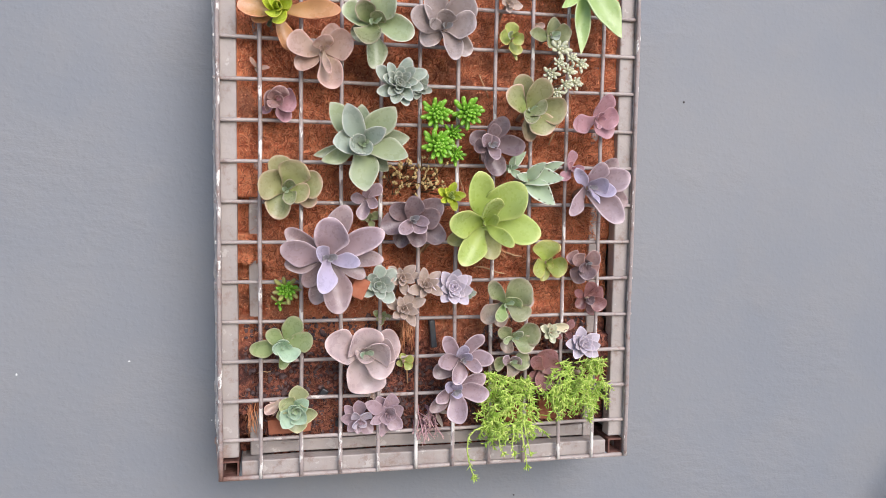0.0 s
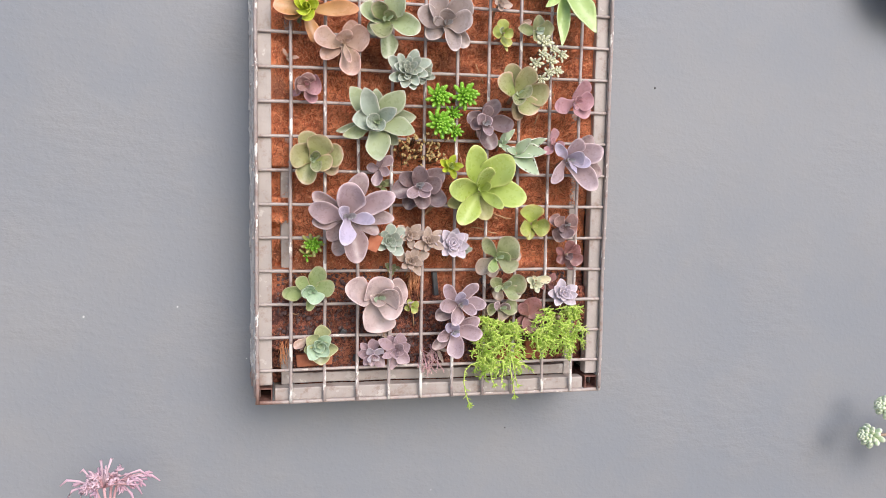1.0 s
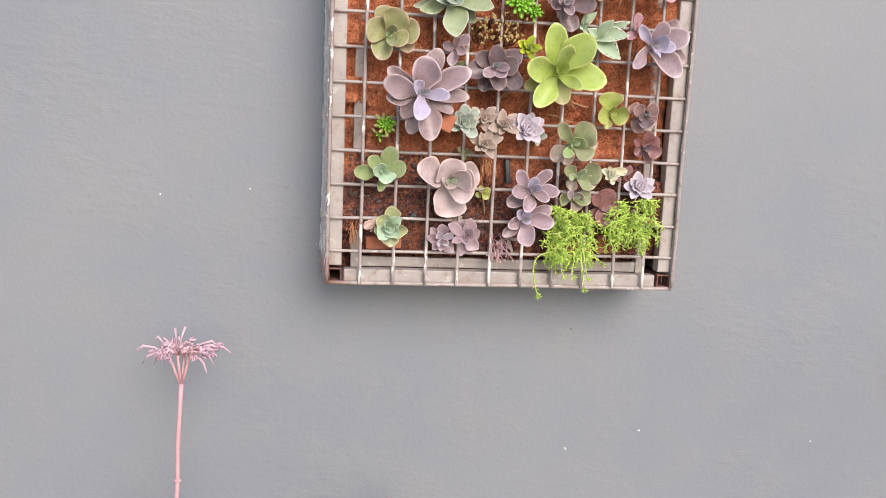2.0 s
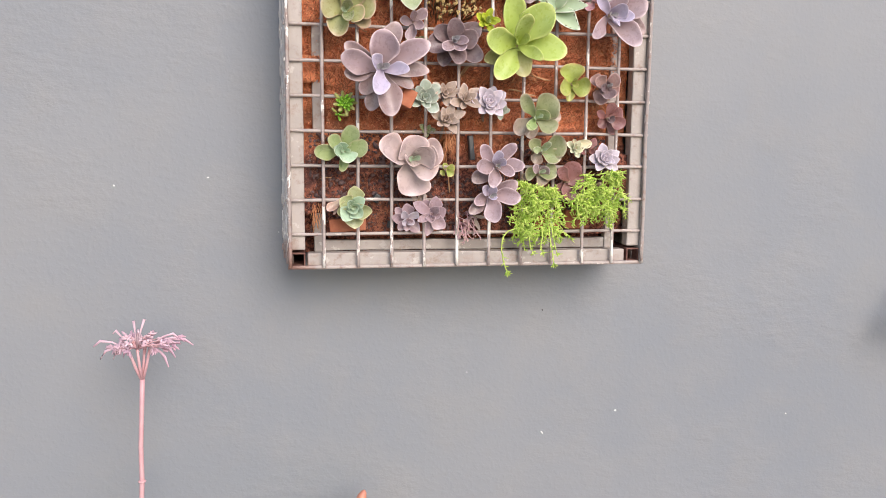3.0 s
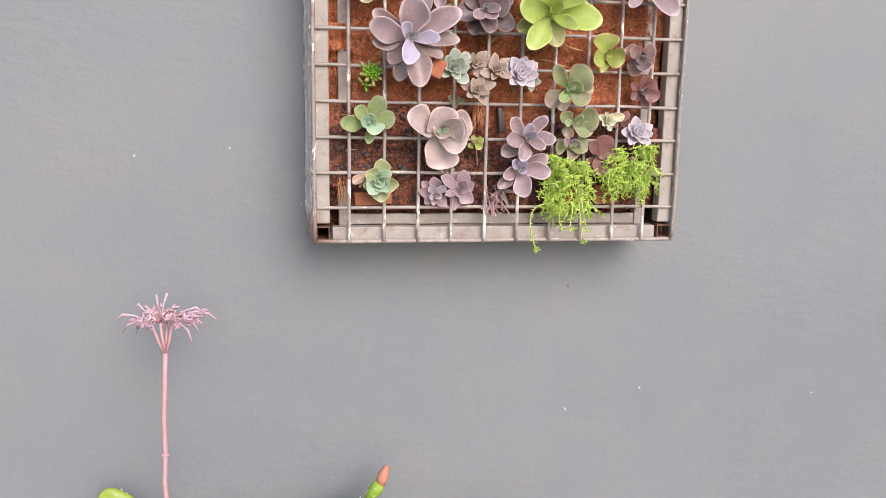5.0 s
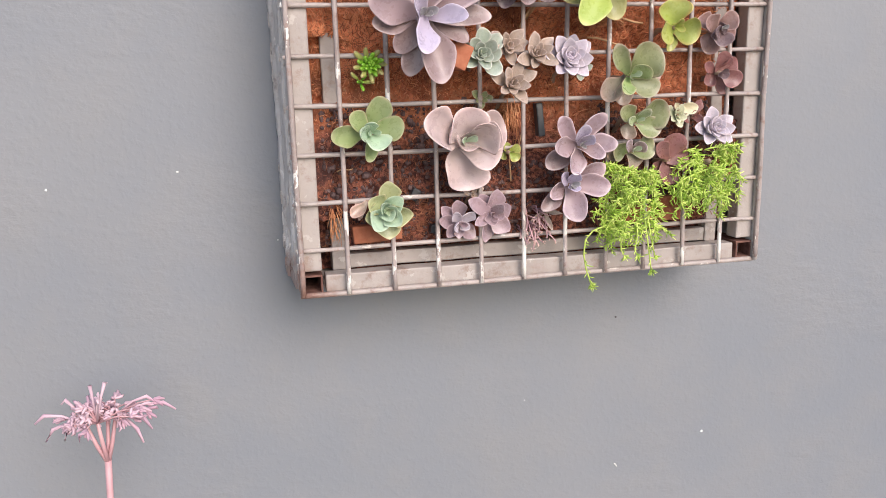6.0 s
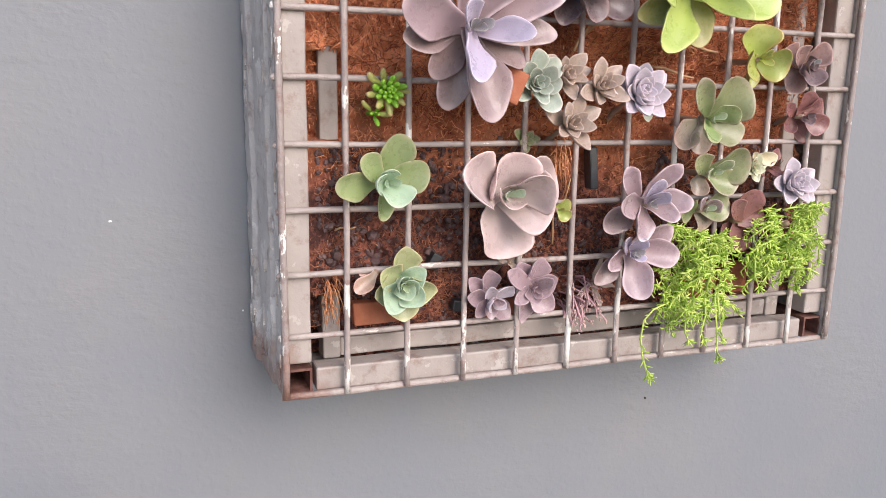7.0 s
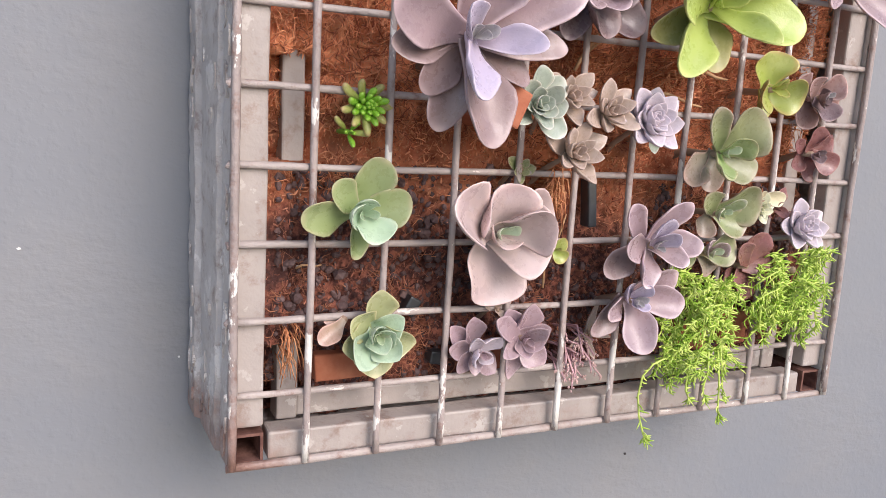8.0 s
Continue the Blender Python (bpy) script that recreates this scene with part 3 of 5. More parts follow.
def soil_front(x, z, x0, x1):
    """How far back the coir's face lies."""
    y = 0.023 + 0.009 * noise.fractal(Vector((x * 16, 0, z * 16)), 0.9, 2.0, 3) + 0.006 * noise.noise(Vector((x * 90, 1, z * 90))) + 0.004 * noise.noise(Vector((x * 240, 2, z * 240)))
    left = x < x0 + 0.055
    right = x > x1 - 0.055
    bare = (left and (1.402 < z < 1.472 or 1.508 < z < 1.556 or z < 1.278)) or (right and (1.37 < z < 1.585 or z < 1.30))
    if bare:
        y += 0.009 if right else 0.016
    if z < 1.243:
        y += 0.024
    if not bare and z > 1.245 and (x < x0 + 0.040 or x > x1 - 0.040):
        y = 0.5 * y + 0.004
    return y


def coir_block(parent, x0, x1, z0, z1):
    nx, nz = 260, 330
    verts, faces = [], []
    for j in range(nz + 1):
        for i in range(nx + 1):
            x, z = x0 + (x1 - x0) * i / nx, z0 + (z1 - z0) * j / nz
            verts.append((x, min(0.1, soil_front(x, z, parent_x0, parent_x1)), z))
    for j in range(nz):
        for i in range(nx):
            a = j * (nx + 1) + i
            faces.append((a, a + 1, a + nx + 2, a + nx + 1))
    base = len(verts)
    verts += [(x0, 0.12, z0), (x1, 0.12, z0), (x1, 0.12, z1), (x0, 0.12, z1)]
    faces.append((base + 3, base + 2, base + 1, base))
    row, top = nx + 1, nz * (nx + 1)
    faces.append(tuple(range(nx, -1, -1)) + (base, base + 1))
    faces.append(tuple(range(top, top + row)) + (base + 2, base + 3))
    faces.append(tuple(j * row for j in range(nz + 1)) + (base + 3, base))
    faces.append(tuple(j * row + nx for j in range(nz, -1, -1)) + (base + 1, base + 2))
    put("coir_fill", raw("coir_fill", verts, faces), COIR, parent, "shaggy rust-brown coir and dark soil")


rows_main, cols_main = 13, 11
main = planter(0.0, cols_main, rows_main, "grey painted metal wall planter with welded wire grid, full of succulents")
parent_x0, parent_x1 = 0.0, cols_main * PX
coir_block(main, 0.0195, parent_x1 - 0.0195, Z0 + 0.014, Z0 + rows_main * P - 0.022)


def fibres(parent):
    rng = random.Random(5)
    verts, faces = [], []
    for _ in range(52000):
        x, z = rng.uniform(0.026, 0.524), rng.uniform(1.245, 1.825)
        if z < 1.42 and rng.random() < 0.86 and noise.noise(Vector((x * 20, 4, z * 20))) < 0.35:
            continue
        y = soil_front(x, z, parent_x0, parent_x1)
        if y > 0.044:
            continue
        a, l = rng.uniform(0, math.pi), rng.uniform(0.003, 0.013)
        lift = rng.uniform(0.0005, 0.0075)
        dx, dz = math.cos(a) * l * 0.5, math.sin(a) * l * 0.5
        bow = rng.uniform(-0.5, 0.5)
        r = rng.uniform(0.00016, 0.00046)
        rx, rz = -math.sin(a) * r, math.cos(a) * r
        rows = ((x - dx, y + 0.001, z - dz), (x - dz * bow, y - lift, z + dx * bow), (x + dx, y + 0.001 - lift * rng.random(), z + dz))
        o = len(verts)
        for k, (px, py, pz) in enumerate(rows):
            s = 0.5 if k == 2 else 1.0
            verts += [(px + rx * s, py, pz + rz * s), (px - rx * s, py, pz - rz * s), (px, py - 1.5 * r * s, pz)]
        for k in (0, 3):
            faces += [(o + k, o + k + 3, o + k + 5, o + k + 2), (o + k + 2, o + k + 5, o + k + 4, o + k + 1), (o + k + 1, o + k + 4, o + k + 3, o + k)]
    tagged(put("loose_coir", raw("loose_coir", verts, faces), SHRED, parent, "loose coir fibres"), kind="stuff")


def grit(parent):
    rng = random.Random(8)
    bm0 = bmesh.new()
    bmesh.ops.create_icosphere(bm0, subdivisions=1, radius=1)
    base_v = [v.co.copy() for v in bm0.verts]
    base_f = [tuple(v.index for v in f.verts) for f in bm0.faces]
    bm0.free()
    verts, faces = [], []
    for _ in range(2600):
        x, z = rng.uniform(0.03, 0.50), rng.uniform(1.245, 1.40)
        if noise.noise(Vector((x * 12, 7, z * 12))) < -0.12 and x > 0.19:
            continue
        y = soil_front(x, z, parent_x0, parent_x1)
        if y > 0.05:
            continue
        s = rng.uniform(0.0010, 0.0036) * (1.5 if rng.random() < 0.08 else 1)
        e = Euler((rng.uniform(0, 6), rng.uniform(0, 6), rng.uniform(0, 6))).to_matrix()
        sc = Vector((s * rng.uniform(0.7, 1.4), s * rng.uniform(0.6, 1.1), s * rng.uniform(0.5, 1)))
        o = len(verts)
        for v in base_v:
            c = e @ Vector((v.x * sc.x, v.y * sc.y, v.z * sc.z)) * (1 + 0.2 * noise.noise(v * 2 + Vector((x * 300, 0, z * 300))))
            verts.append((x + c.x, y - s * 0.2 + c.y, z + c.z))
        faces += [tuple(k + o for k in f) for f in base_f]
    tagged(put("grit", raw("grit", verts, faces, False), GRIT, parent, "dark grit and bark crumbs"), kind="stuff")


def crumbs(parent):
    """Coir crumbs that give the fill its grain."""
    rng = random.Random(21)
    cube = [(-1, -1, -1), (1, -1, -1), (1, 1, -1), (-1, 1, -1), (-1, -1, 1), (1, -1, 1), (1, 1, 1), (-1, 1, 1)]
    quads = [(0, 3, 2, 1), (4, 5, 6, 7), (0, 1, 5, 4), (1, 2, 6, 5), (2, 3, 7, 6), (3, 0, 4, 7)]
    verts, faces = [], []
    for _ in range(24000):
        x, z = rng.uniform(0.024, 0.522), rng.uniform(1.245, 1.825)
        y = soil_front(x, z, parent_x0, parent_x1)
        s = rng.uniform(0.0003, 0.0009)
        e = Euler((rng.uniform(0, 6), rng.uniform(0, 6), rng.uniform(0, 6))).to_matrix()
        o = len(verts)
        for v in cube:
            c = e @ Vector((v[0] * s * 2.4, v[1] * s * 0.5, v[2] * s * 0.5)) * rng.uniform(0.6, 1.1)
            verts.append((x + c.x, y - s * 0.5 + c.y, z + c.z))
        faces += [tuple(k + o for k in f) for f in quads]
    tagged(put("coir_grain", raw("coir_grain", verts, faces, False), CRUMB, parent, "coarse rust-brown coir crumbs"), kind="stuff")


SHRED = Mat("coir_shreds", 0.9)
shred = SHRED.mix(SHRED.ramp(SHRED.node("ShaderNodeNewGeometry").outputs["Random Per Island"], 0.0, 1.0), (0.30, 0.076, 0.036), (0.95, 0.42, 0.21))
SHRED.colour(SHRED.mix(SHRED.ramp(SHRED.noise(15, 3, 0.6), 0.52, 0.68, 0.0, 0.50), shred, (0.13, 0.050, 0.040)))
low = SHRED.node("ShaderNodeSeparateXYZ")
SHRED.link(SHRED.node("ShaderNodeTexCoord").outputs["Object"], low.inputs[0])
wet = SHRED.ramp(SHRED.math("ADD", low.outputs[2], SHRED.math("MULTIPLY", SHRED.noise(12, 3), 0.16)), 1.40, 1.50, 0.65, 0.0)
SHRED.colour(SHRED.mix(wet, SHRED.b.inputs["Base Color"].links[0].from_socket, (0.20, 0.072, 0.048)))
SHRED = SHRED.m
CRUMB = Mat("coir_crumb", 0.9)
island = CRUMB.node("ShaderNodeNewGeometry").outputs["Random Per Island"]
where = CRUMB.node("ShaderNodeSeparateXYZ")
CRUMB.link(CRUMB.node("ShaderNodeTexCoord").outputs["Object"], where.inputs[0])
dry = CRUMB.mix(CRUMB.ramp(island, 0.1, 0.9), (0.32, 0.085, 0.045), (0.95, 0.43, 0.22))
damp = CRUMB.mix(CRUMB.ramp(island, 0.3, 1.0), (0.09, 0.036, 0.030), (0.48, 0.19, 0.12))
CRUMB.colour(CRUMB.mix(CRUMB.ramp(CRUMB.math("ADD", where.outputs[2], CRUMB.math("MULTIPLY", CRUMB.noise(12, 3), 0.16)), 1.42, 1.51), damp, dry))
CRUMB = CRUMB.m

fibres(main)
grit(main)
crumbs(main)


def shard(at, w, h, turn, mat=TERRA, label="broken terracotta pot rim", deep=0.012):
    me = box_mesh("shard", (-w / 2, 0, -h / 2), (w / 2, deep, h / 2), 0.0015, 5, 0.0012)
    ob = put("pot_shard", me, mat, m=Matrix.Translation(at) @ pose(0, 0, 0, 0, turn, 0))
    tagged(ob, label, "pot shard")


shard((0.168, -0.046, 1.447), 0.020, 0.026, 24, deep=0.084)
shard((0.085, 0.010, 1.262), 0.055, 0.020, -3)
shard((0.395, 0.010, 1.262), 0.040, 0.022, 4)
shard((0.438, 0.010, 1.268), 0.030, 0.030, 0)
shard((0.205, 0.010, 1.256), 0.030, 0.020, -6)
shard((0.271, 0.004, 1.378), 0.008, 0.038, -5, BLACK, "strip of black plastic pushed into the coir")
shard((0.128, 0.010, 1.302), 0.010, 0.014, 30, BLACK, "dark bark chip in the soil")
shard((0.150, 0.010, 1.262), 0.012, 0.010, 10, BLACK, "dark bark chip in the soil")


def straw(a, b, r=0.0013):
    mid = [Vector(a).lerp(Vector(b), k / 4) + Vector((0, 0, 0.0015 * math.sin(k * 1.4))) for k in range(5)]
    tagged(put("dry_stick", tube("dry_stick", mid, [r, r * 1.1, r, r * 0.9, r * 0.6], 6), STRAW), "dry straw-coloured stick lying on the coir", "stick")


for a, b, r in (((0.250, 0.012, 1.477), (0.264, 0.006, 1.505), 0.0014), ((0.40, 0.012, 1.640), (0.425, 0.0, 1.652), 0.0012), ((0.428, 0.01, 1.63), (0.438, 0.0, 1.66), 0.001),
                ((0.33, 0.015, 1.466), (0.368, 0.004, 1.458), 0.0013), ((0.245, 0.016, 1.33), (0.252, 0.010, 1.37), 0.0009), ((0.240, 0.016, 1.31), (0.236, 0.010, 1.345), 0.0009),
                ((0.045, 0.02, 1.33), (0.062, 0.016, 1.334), 0.0008), ((0.10, 0.02, 1.55), (0.115, 0.012, 1.545), 0.0012),
                ((0.30, 0.018, 1.60), (0.315, 0.012, 1.56), 0.0009), ((0.345, 0.018, 1.69), (0.33, 0.01, 1.72), 0.0009), ((0.258, 0.016, 1.486), (0.271, 0.002, 1.507), 0.0018), ((0.352, 0.014, 1.488), (0.392, 0.004, 1.481), 0.0015)):
    straw(a, b, r)


def tuft(label, at, w, h, n, seed, mat=STRAW):
    """A hank of coir that hangs out of the grid."""
    ob = tagged(new("coir_tuft"), label, "coir tuft")
    ob.location = at
    rng = random.Random(seed)
    for _ in range(n):
        x, z, l = rng.uniform(-w, w), rng.uniform(-h * 0.2, h), rng.uniform(0.4, 1.1) * h
        sway = rng.uniform(-0.6, 0.6) * w
        out = rng.uniform(0.004, 0.016)
        pts = [(x * 0.6, 0.02, z), (x * 0.8, -out, z - 0.15 * l), (x + sway * 0.5, -out * 0.9, z - 0.6 * l), (x + sway, -out * rng.uniform(0.2, 1.0), z - l)]
        put("strand", tube("strand", pts, [0.0005, 0.0005, 0.0004, 0.0002], 4), mat, ob)


tuft("hank of orange coir strands hanging from the grid", (0.236, 0.012, 1.382), 0.010, 0.030, 70, 3, FIBRE)
tuft("hank of orange coir strands beside the frame tube", (0.040, 0.016, 1.272), 0.008, 0.024, 36, 5, FIBRE)
tuft("loose orange coir strands under a brown rosette", (0.470, 0.012, 1.450), 0.014, 0.022, 50, 7, FIBRE)
tuft("loose coir strands below the white stonecrop", (0.440, 0.012, 1.690), 0.018, 0.024, 50, 9, STRAW)
tuft("loose coir strands near the lime rosette", (0.345, 0.014, 1.480), 0.022, 0.014, 40, 11, FIBRE)

# ---- succulents, top rows ----
grown("orange succulent rosette with a bright lime heart", (0.071, -0.024, 1.781), ORANGE,
      [(-78, 49, 0.41, 1), (-152, 34, 0.48, 2), (-8, 58, 0.27, 5), (-176, 48, 0.57, 10), (1, 75, 0.31, 6), (116, 39, 0.78, 15), (58, 45, 0.67, 15), (-69, 32, 0.66, 41), (14, 26, 0.7, 43), (165, 29, 0.58, 44), (-95, 29, 0.73, 49)], inner=CORE, hearts=5, heart_size=0.027)
grown("pale green rosette with broad spoon leaves", (0.185, -0.026, 1.769), PALEGREEN,
      [(-155, 30, 0.87, 4), (-91, 57, 0.5, 8), (162, 45, 0.61, 17), (-17, 56, 0.59, 21), (57, 47, 0.82, 26), (128, 37, 0.69, 36), (-105, 46, 0.74, 39), (63, 25, 0.87, 57)], "round", inner=GREYGREEN, cup=0.55)
grown("grey-mauve rosette of broad flat leaves", (0.274, -0.026, 1.767), TAUPE,
      [(-33, 45, 0.53, 2), (-149, 38, 0.66, 13), (161, 54, 0.57, 21), (124, 52, 0.65, 23), (56, 54, 0.69, 23), (-74, 48, 0.54, 23), (3, 43, 0.82, 30), (104, 35, 0.75, 52), (173, 48, 0.3, 51)], "round", hearts=2, heart_size=0.014)
grown("peach-pink rosette of wide leaves", (0.125, -0.022, 1.734), PEACH,
      [(63, 37, 0.63, 8), (-140, 40, 0.58, 8), (172, 48, 0.66, 17), (-71, 53, 0.61, 17), (20, 42, 0.88, 21), (95, 25, 1.06, 44), (-78, 42, 0.23, 34)], "round", hearts=2, heart_size=0.013)
grown("apple green rosette with long pointed leaves", (0.462, -0.024, 1.834), APPLE,
      [(-138, 48, 0.35, 10), (175, 53, 0.52, 15), (-92, 88, 0.25, -3), (42, 39, 0.83, 23), (125, 48, 0.65, 23), (-58, 83, 0.43, 8), (-9, 23, 1.01, 56)], "blade", hearts=2)
grown("small green rosette with reddish leaf edges", (0.366, -0.014, 1.764), YELLOWGREEN,
      [(-75, 29, 0.21, 5), (-69, 23, 0.81, 8), (96, 21, 0.93, 15), (-171, 23, 0.9, 26), (-25, 17, 0.99, 26), (171, 19, 0.57, 49)], "round", inner=PALEGREEN, hearts=2, heart_size=0.011)
grown("small grey rosette with pointed leaves", (0.419, -0.016, 1.769), GREYGREEN,
      [(-33, 32, 0.54, 10), (-179, 37, 0.51, 21), (87, 26, 0.7, 21), (16, 27, 0.99, 21), (-120, 25, 0.74, 31), (-51, 14, 1.07, 47)], "point", inner=BLUEGREEN, hearts=2, heart_size=0.012, cup=0.6)
rosette("tiny dusty grey pointed rosette", (0.359, -0.015, 1.806), 0.017, DUSTY, 9, 0.62, "point")
rosette("tiny grey-green rosette in coir", (0.062, 0.0, 1.772), 0.012, GREYGREEN, 9, 0.62, "point")
rosette("tiny pinkish shoot in coir", (0.046, 0.006, 1.715), 0.016, PEACH, 5, 0.35, "point", e0=20)
rosette("tiny peach leaves on a short stem", (0.402, 0.0, 1.785), 0.012, PEACH, 4, 0.6)
grown("small pink cupped rosette in coir", (0.070, -0.008, 1.673), ROSE,
      [(-146, 25, 0.41, 2), (-66, 30, 0.68, 15), (-10, 27, 1.11, 23), (151, 26, 1.09, 47), (88, 27, 1.04, 46), (28, 18, 0.77, 57), (-127, 26, 0.55, 55)], "round", inner=PINK, hearts=1, heart_size=0.01, cup=0.7)
rosette("dense blue-green rosette of many pointed leaves", (0.217, -0.024, 1.696), 0.034, BLUEGREEN, 36, 0.43, "spoon", shrink=0.74, spin=15, e0=22, e1=80, cup=0.5)
rosette("small blue-green offset rosette beside its parent", (0.243, -0.014, 1.694), 0.020, BLUEGREEN, 22, 0.5, "spoon", spin=70, e0=22, e1=78, cup=0.5)
grown("large pale green rosette with pointed spoon leaves", (0.172, -0.030, 1.622), PALEGREEN,
      [(-166, 60, 0.24, 1), (-40, 46, 0.49, 2), (92, 50, 0.51, 5), (11, 60, 0.43, 5), (-158, 56, 0.37, 10), (134, 65, 0.47, 13), (-86, 63, 0.59, 21), (52, 66, 0.53, 23), (-18, 63, 0.48, 26), (119, 65, 0.44, 34), (-178, 49, 0.62, 34), (39, 52, 0.42, 49), (-151, 42, 0.61, 57), (-61, 31, 0.79, 57), (141, 35, 0.55, 57)], "point", inner=BLUEGREEN, heart_size=0.014, cup=0.5)
grown("olive green rosette with broad leaves", (0.386, -0.028, 1.671), OLIVE,
      [(-88, 41, 0.62, 8), (107, 49, 0.58, 13), (-46, 43, 0.79, 17), (9, 50, 0.72, 21), (151, 48, 0.7, 23), (72, 49, 0.63, 30), (-117, 44, 0.49, 52), (-17, 30, 0.92, 57)], "round", inner=GREYGREEN, hearts=2, heart_size=0.014)
grown("dusty rose rosette with cupped leaves", (0.483, -0.020, 1.663), ROSE,
      [(-50, 33, 0.85, 13), (70, 40, 0.66, 21), (-166, 45, 0.58, 21), (6, 30, 0.99, 23), (-131, 34, 0.31, 53), (120, 18, 0.84, 57)], hearts=2, heart_size=0.012)
grown("brown-mauve rosette of dull broad leaves", (0.336, -0.022, 1.625), MAUVE,
      [(145, 28, 0.9, 2), (58, 44, 0.58, 8), (-76, 41, 0.76, 8), (-105, 24, 0.92, 10), (1, 47, 0.57, 17), (83, 32, 0.64, 21), (-172, 27, 0.75, 23), (-73, 31, 0.51, 47), (46, 20, 0.97, 47), (143, 31, 0.56, 45)], inner=PURPLE, heart_size=0.014)


def bean_plant(label, heads, mats=(BEAN, BEAN)):
    """Stonecrop heads of fat bean leaves on one plant."""
    x, y, z = heads[0][:3]
    ob = thing("jelly_bean_sedum", (x, y, z), label, lean=0)
    rng = random.Random(int(x * 1000))
    for hx, hy, hz, r, n in heads:
        off = (hx - x, hz - z)
        for i in range(n):
            s = i / (n - 1)
            mat = mats[1] if s < 0.25 else mats[0]
            m = (Matrix.Translation((off[0], off[1], (y - hy) + r * (0.25 * s - 0.25))) @ pose(0, 0, 0, 0, 0, 137.5 * i + rng.uniform(-8, 8)) @ pose(0, 0, 0, 0, -(5 + 78 * s + rng.uniform(-6, 6)), 0)
                 @ Matrix.Translation((0.15 * r, 0, 0)) @ Matrix.Scale(r * (0.95 - 0.5 * s), 4))
            put("leaf", leaf_of(mat, "bean", 0.36, 0.1, 0.1, 0.0), mat, ob, m=m)
        pts = [(off[0], off[1], (y - hy)), (off[0] * 0.9, off[1] * 0.9 - 0.002, (y - hy) - 0.02), (off[0] * 0.7, off[1] * 0.7 - 0.006, y - SOIL - 0.008)]
        put("stem", tube("stem", pts, [r * 0.12, r * 0.13, r * 0.14], 6), BUDGREEN, ob)
    return ob


bean_plant("bright green jelly-bean stonecrop in several heads", ((0.266, -0.022, 1.664, 0.021, 34), (0.307, -0.022, 1.667, 0.022, 36), (0.268, -0.026, 1.624, 0.023, 38), (0.293, -0.012, 1.613, 0.015, 22), (0.291, -0.010, 1.640, 0.015, 20)))
bean_plant("small jelly-bean stonecrop with reddish lower leaves", ((0.081, -0.006, 1.441, 0.0185, 30), (0.072, -0.002, 1.424, 0.014, 7)), (BEAN, BEANRED))


def cluster(name, label, at, heads, r, mat, n, kind="bean", wr=0.4, spread=(0.03, 0.03), seed=3):
    """Many little heads on thin stems, each head of several leaves."""
    ob = thing(name, at, label, lean=0)
    rng = random.Random(seed)
    for h in range(heads):
        a, d = 2.399 * h, math.sqrt((h + 0.5) / heads)
        ox, oy = spread[0] * d * math.cos(a), spread[1] * d * math.sin(a)
        oz = rng.uniform(-0.006, 0.008)
        rr = r * rng.uniform(0.75, 1.2)
        tilt = pose(0, 0, 0, rng.uniform(-25, 25) - oy * 500, ox * 500, 0)
        for i in range(n):
            s = i / (n - 1)
            m = (Matrix.Translation((ox, oy, oz)) @ tilt @ pose(0, 0, 0, 0, 0, 137.5 * i) @ pose(0, 0, 0, 0, -(5 + 75 * s), 0) @ Matrix.Translation((0.1 * rr, 0, 0)) @ Matrix.Scale(rr * (1 - 0.5 * s), 4))
            put("leaf", leaf_of(mat, kind, wr, 0.12, 0.1, 0.1), mat, ob, m=m)
        put("stem", tube("stem", [(ox, oy, oz), (ox * 0.8, oy * 0.8 - 0.002, oz - 0.015), (ox * 0.5, oy * 0.5 - 0.004, at[1] - SOIL - 0.008)], 0.0011, 5), STALK, ob)
    return ob


cluster("white_sedum", "pale cream-green stonecrop cluster", (0.432, -0.026, 1.722), 9, 0.0130, WHITE, 15, "bean", 0.42, (0.027, 0.033), 9)


def twig_sedum(label, at, w, h, count, twig, bead, seed, length=0.016, drop=0.0, bud=0.0017):
    ob = thing("twiggy_sedum", at, label, lean=0)
    rng = random.Random(seed)
    for i in range(count):
        x, y = rng.uniform(-w, w), rng.uniform(-h, h)
        tipz = rng.uniform(-0.004, 0.010)
        dx, dy = rng.uniform(-0.7, 0.7) * length, (rng.uniform(-0.2, 1.0) - drop) * length
        pts = [(x * 0.7, y * 0.7 - 0.004, at[1] - SOIL - 0.004), (x, y, tipz - 0.012), (x + dx * 0.6, y + dy * 0.7, tipz - 0.003), (x + dx, y + dy, tipz)]
        put("twig", tube("twig", pts, [0.0010, 0.0009, 0.0008, 0.0006], 5), twig, ob)
        bm = bmesh.new()
        for k in range(3):
            g = bmesh.ops.create_icosphere(bm, subdivisions=1, radius=bud * rng.uniform(0.7, 1.2))["verts"]
            c = Vector(pts[3]) + Vector((rng.uniform(-1, 1), rng.uniform(-1, 1), rng.uniform(-0.5, 1))) * 0.0022
            for v in g:
                v.co = c + Vector((v.co.x, v.co.y * 1.3, v.co.z))
        me = bpy.data.meshes.new("bud")
        bm.to_mesh(me)
        bm.free()
        put("bud", me, bead, ob)
    return ob


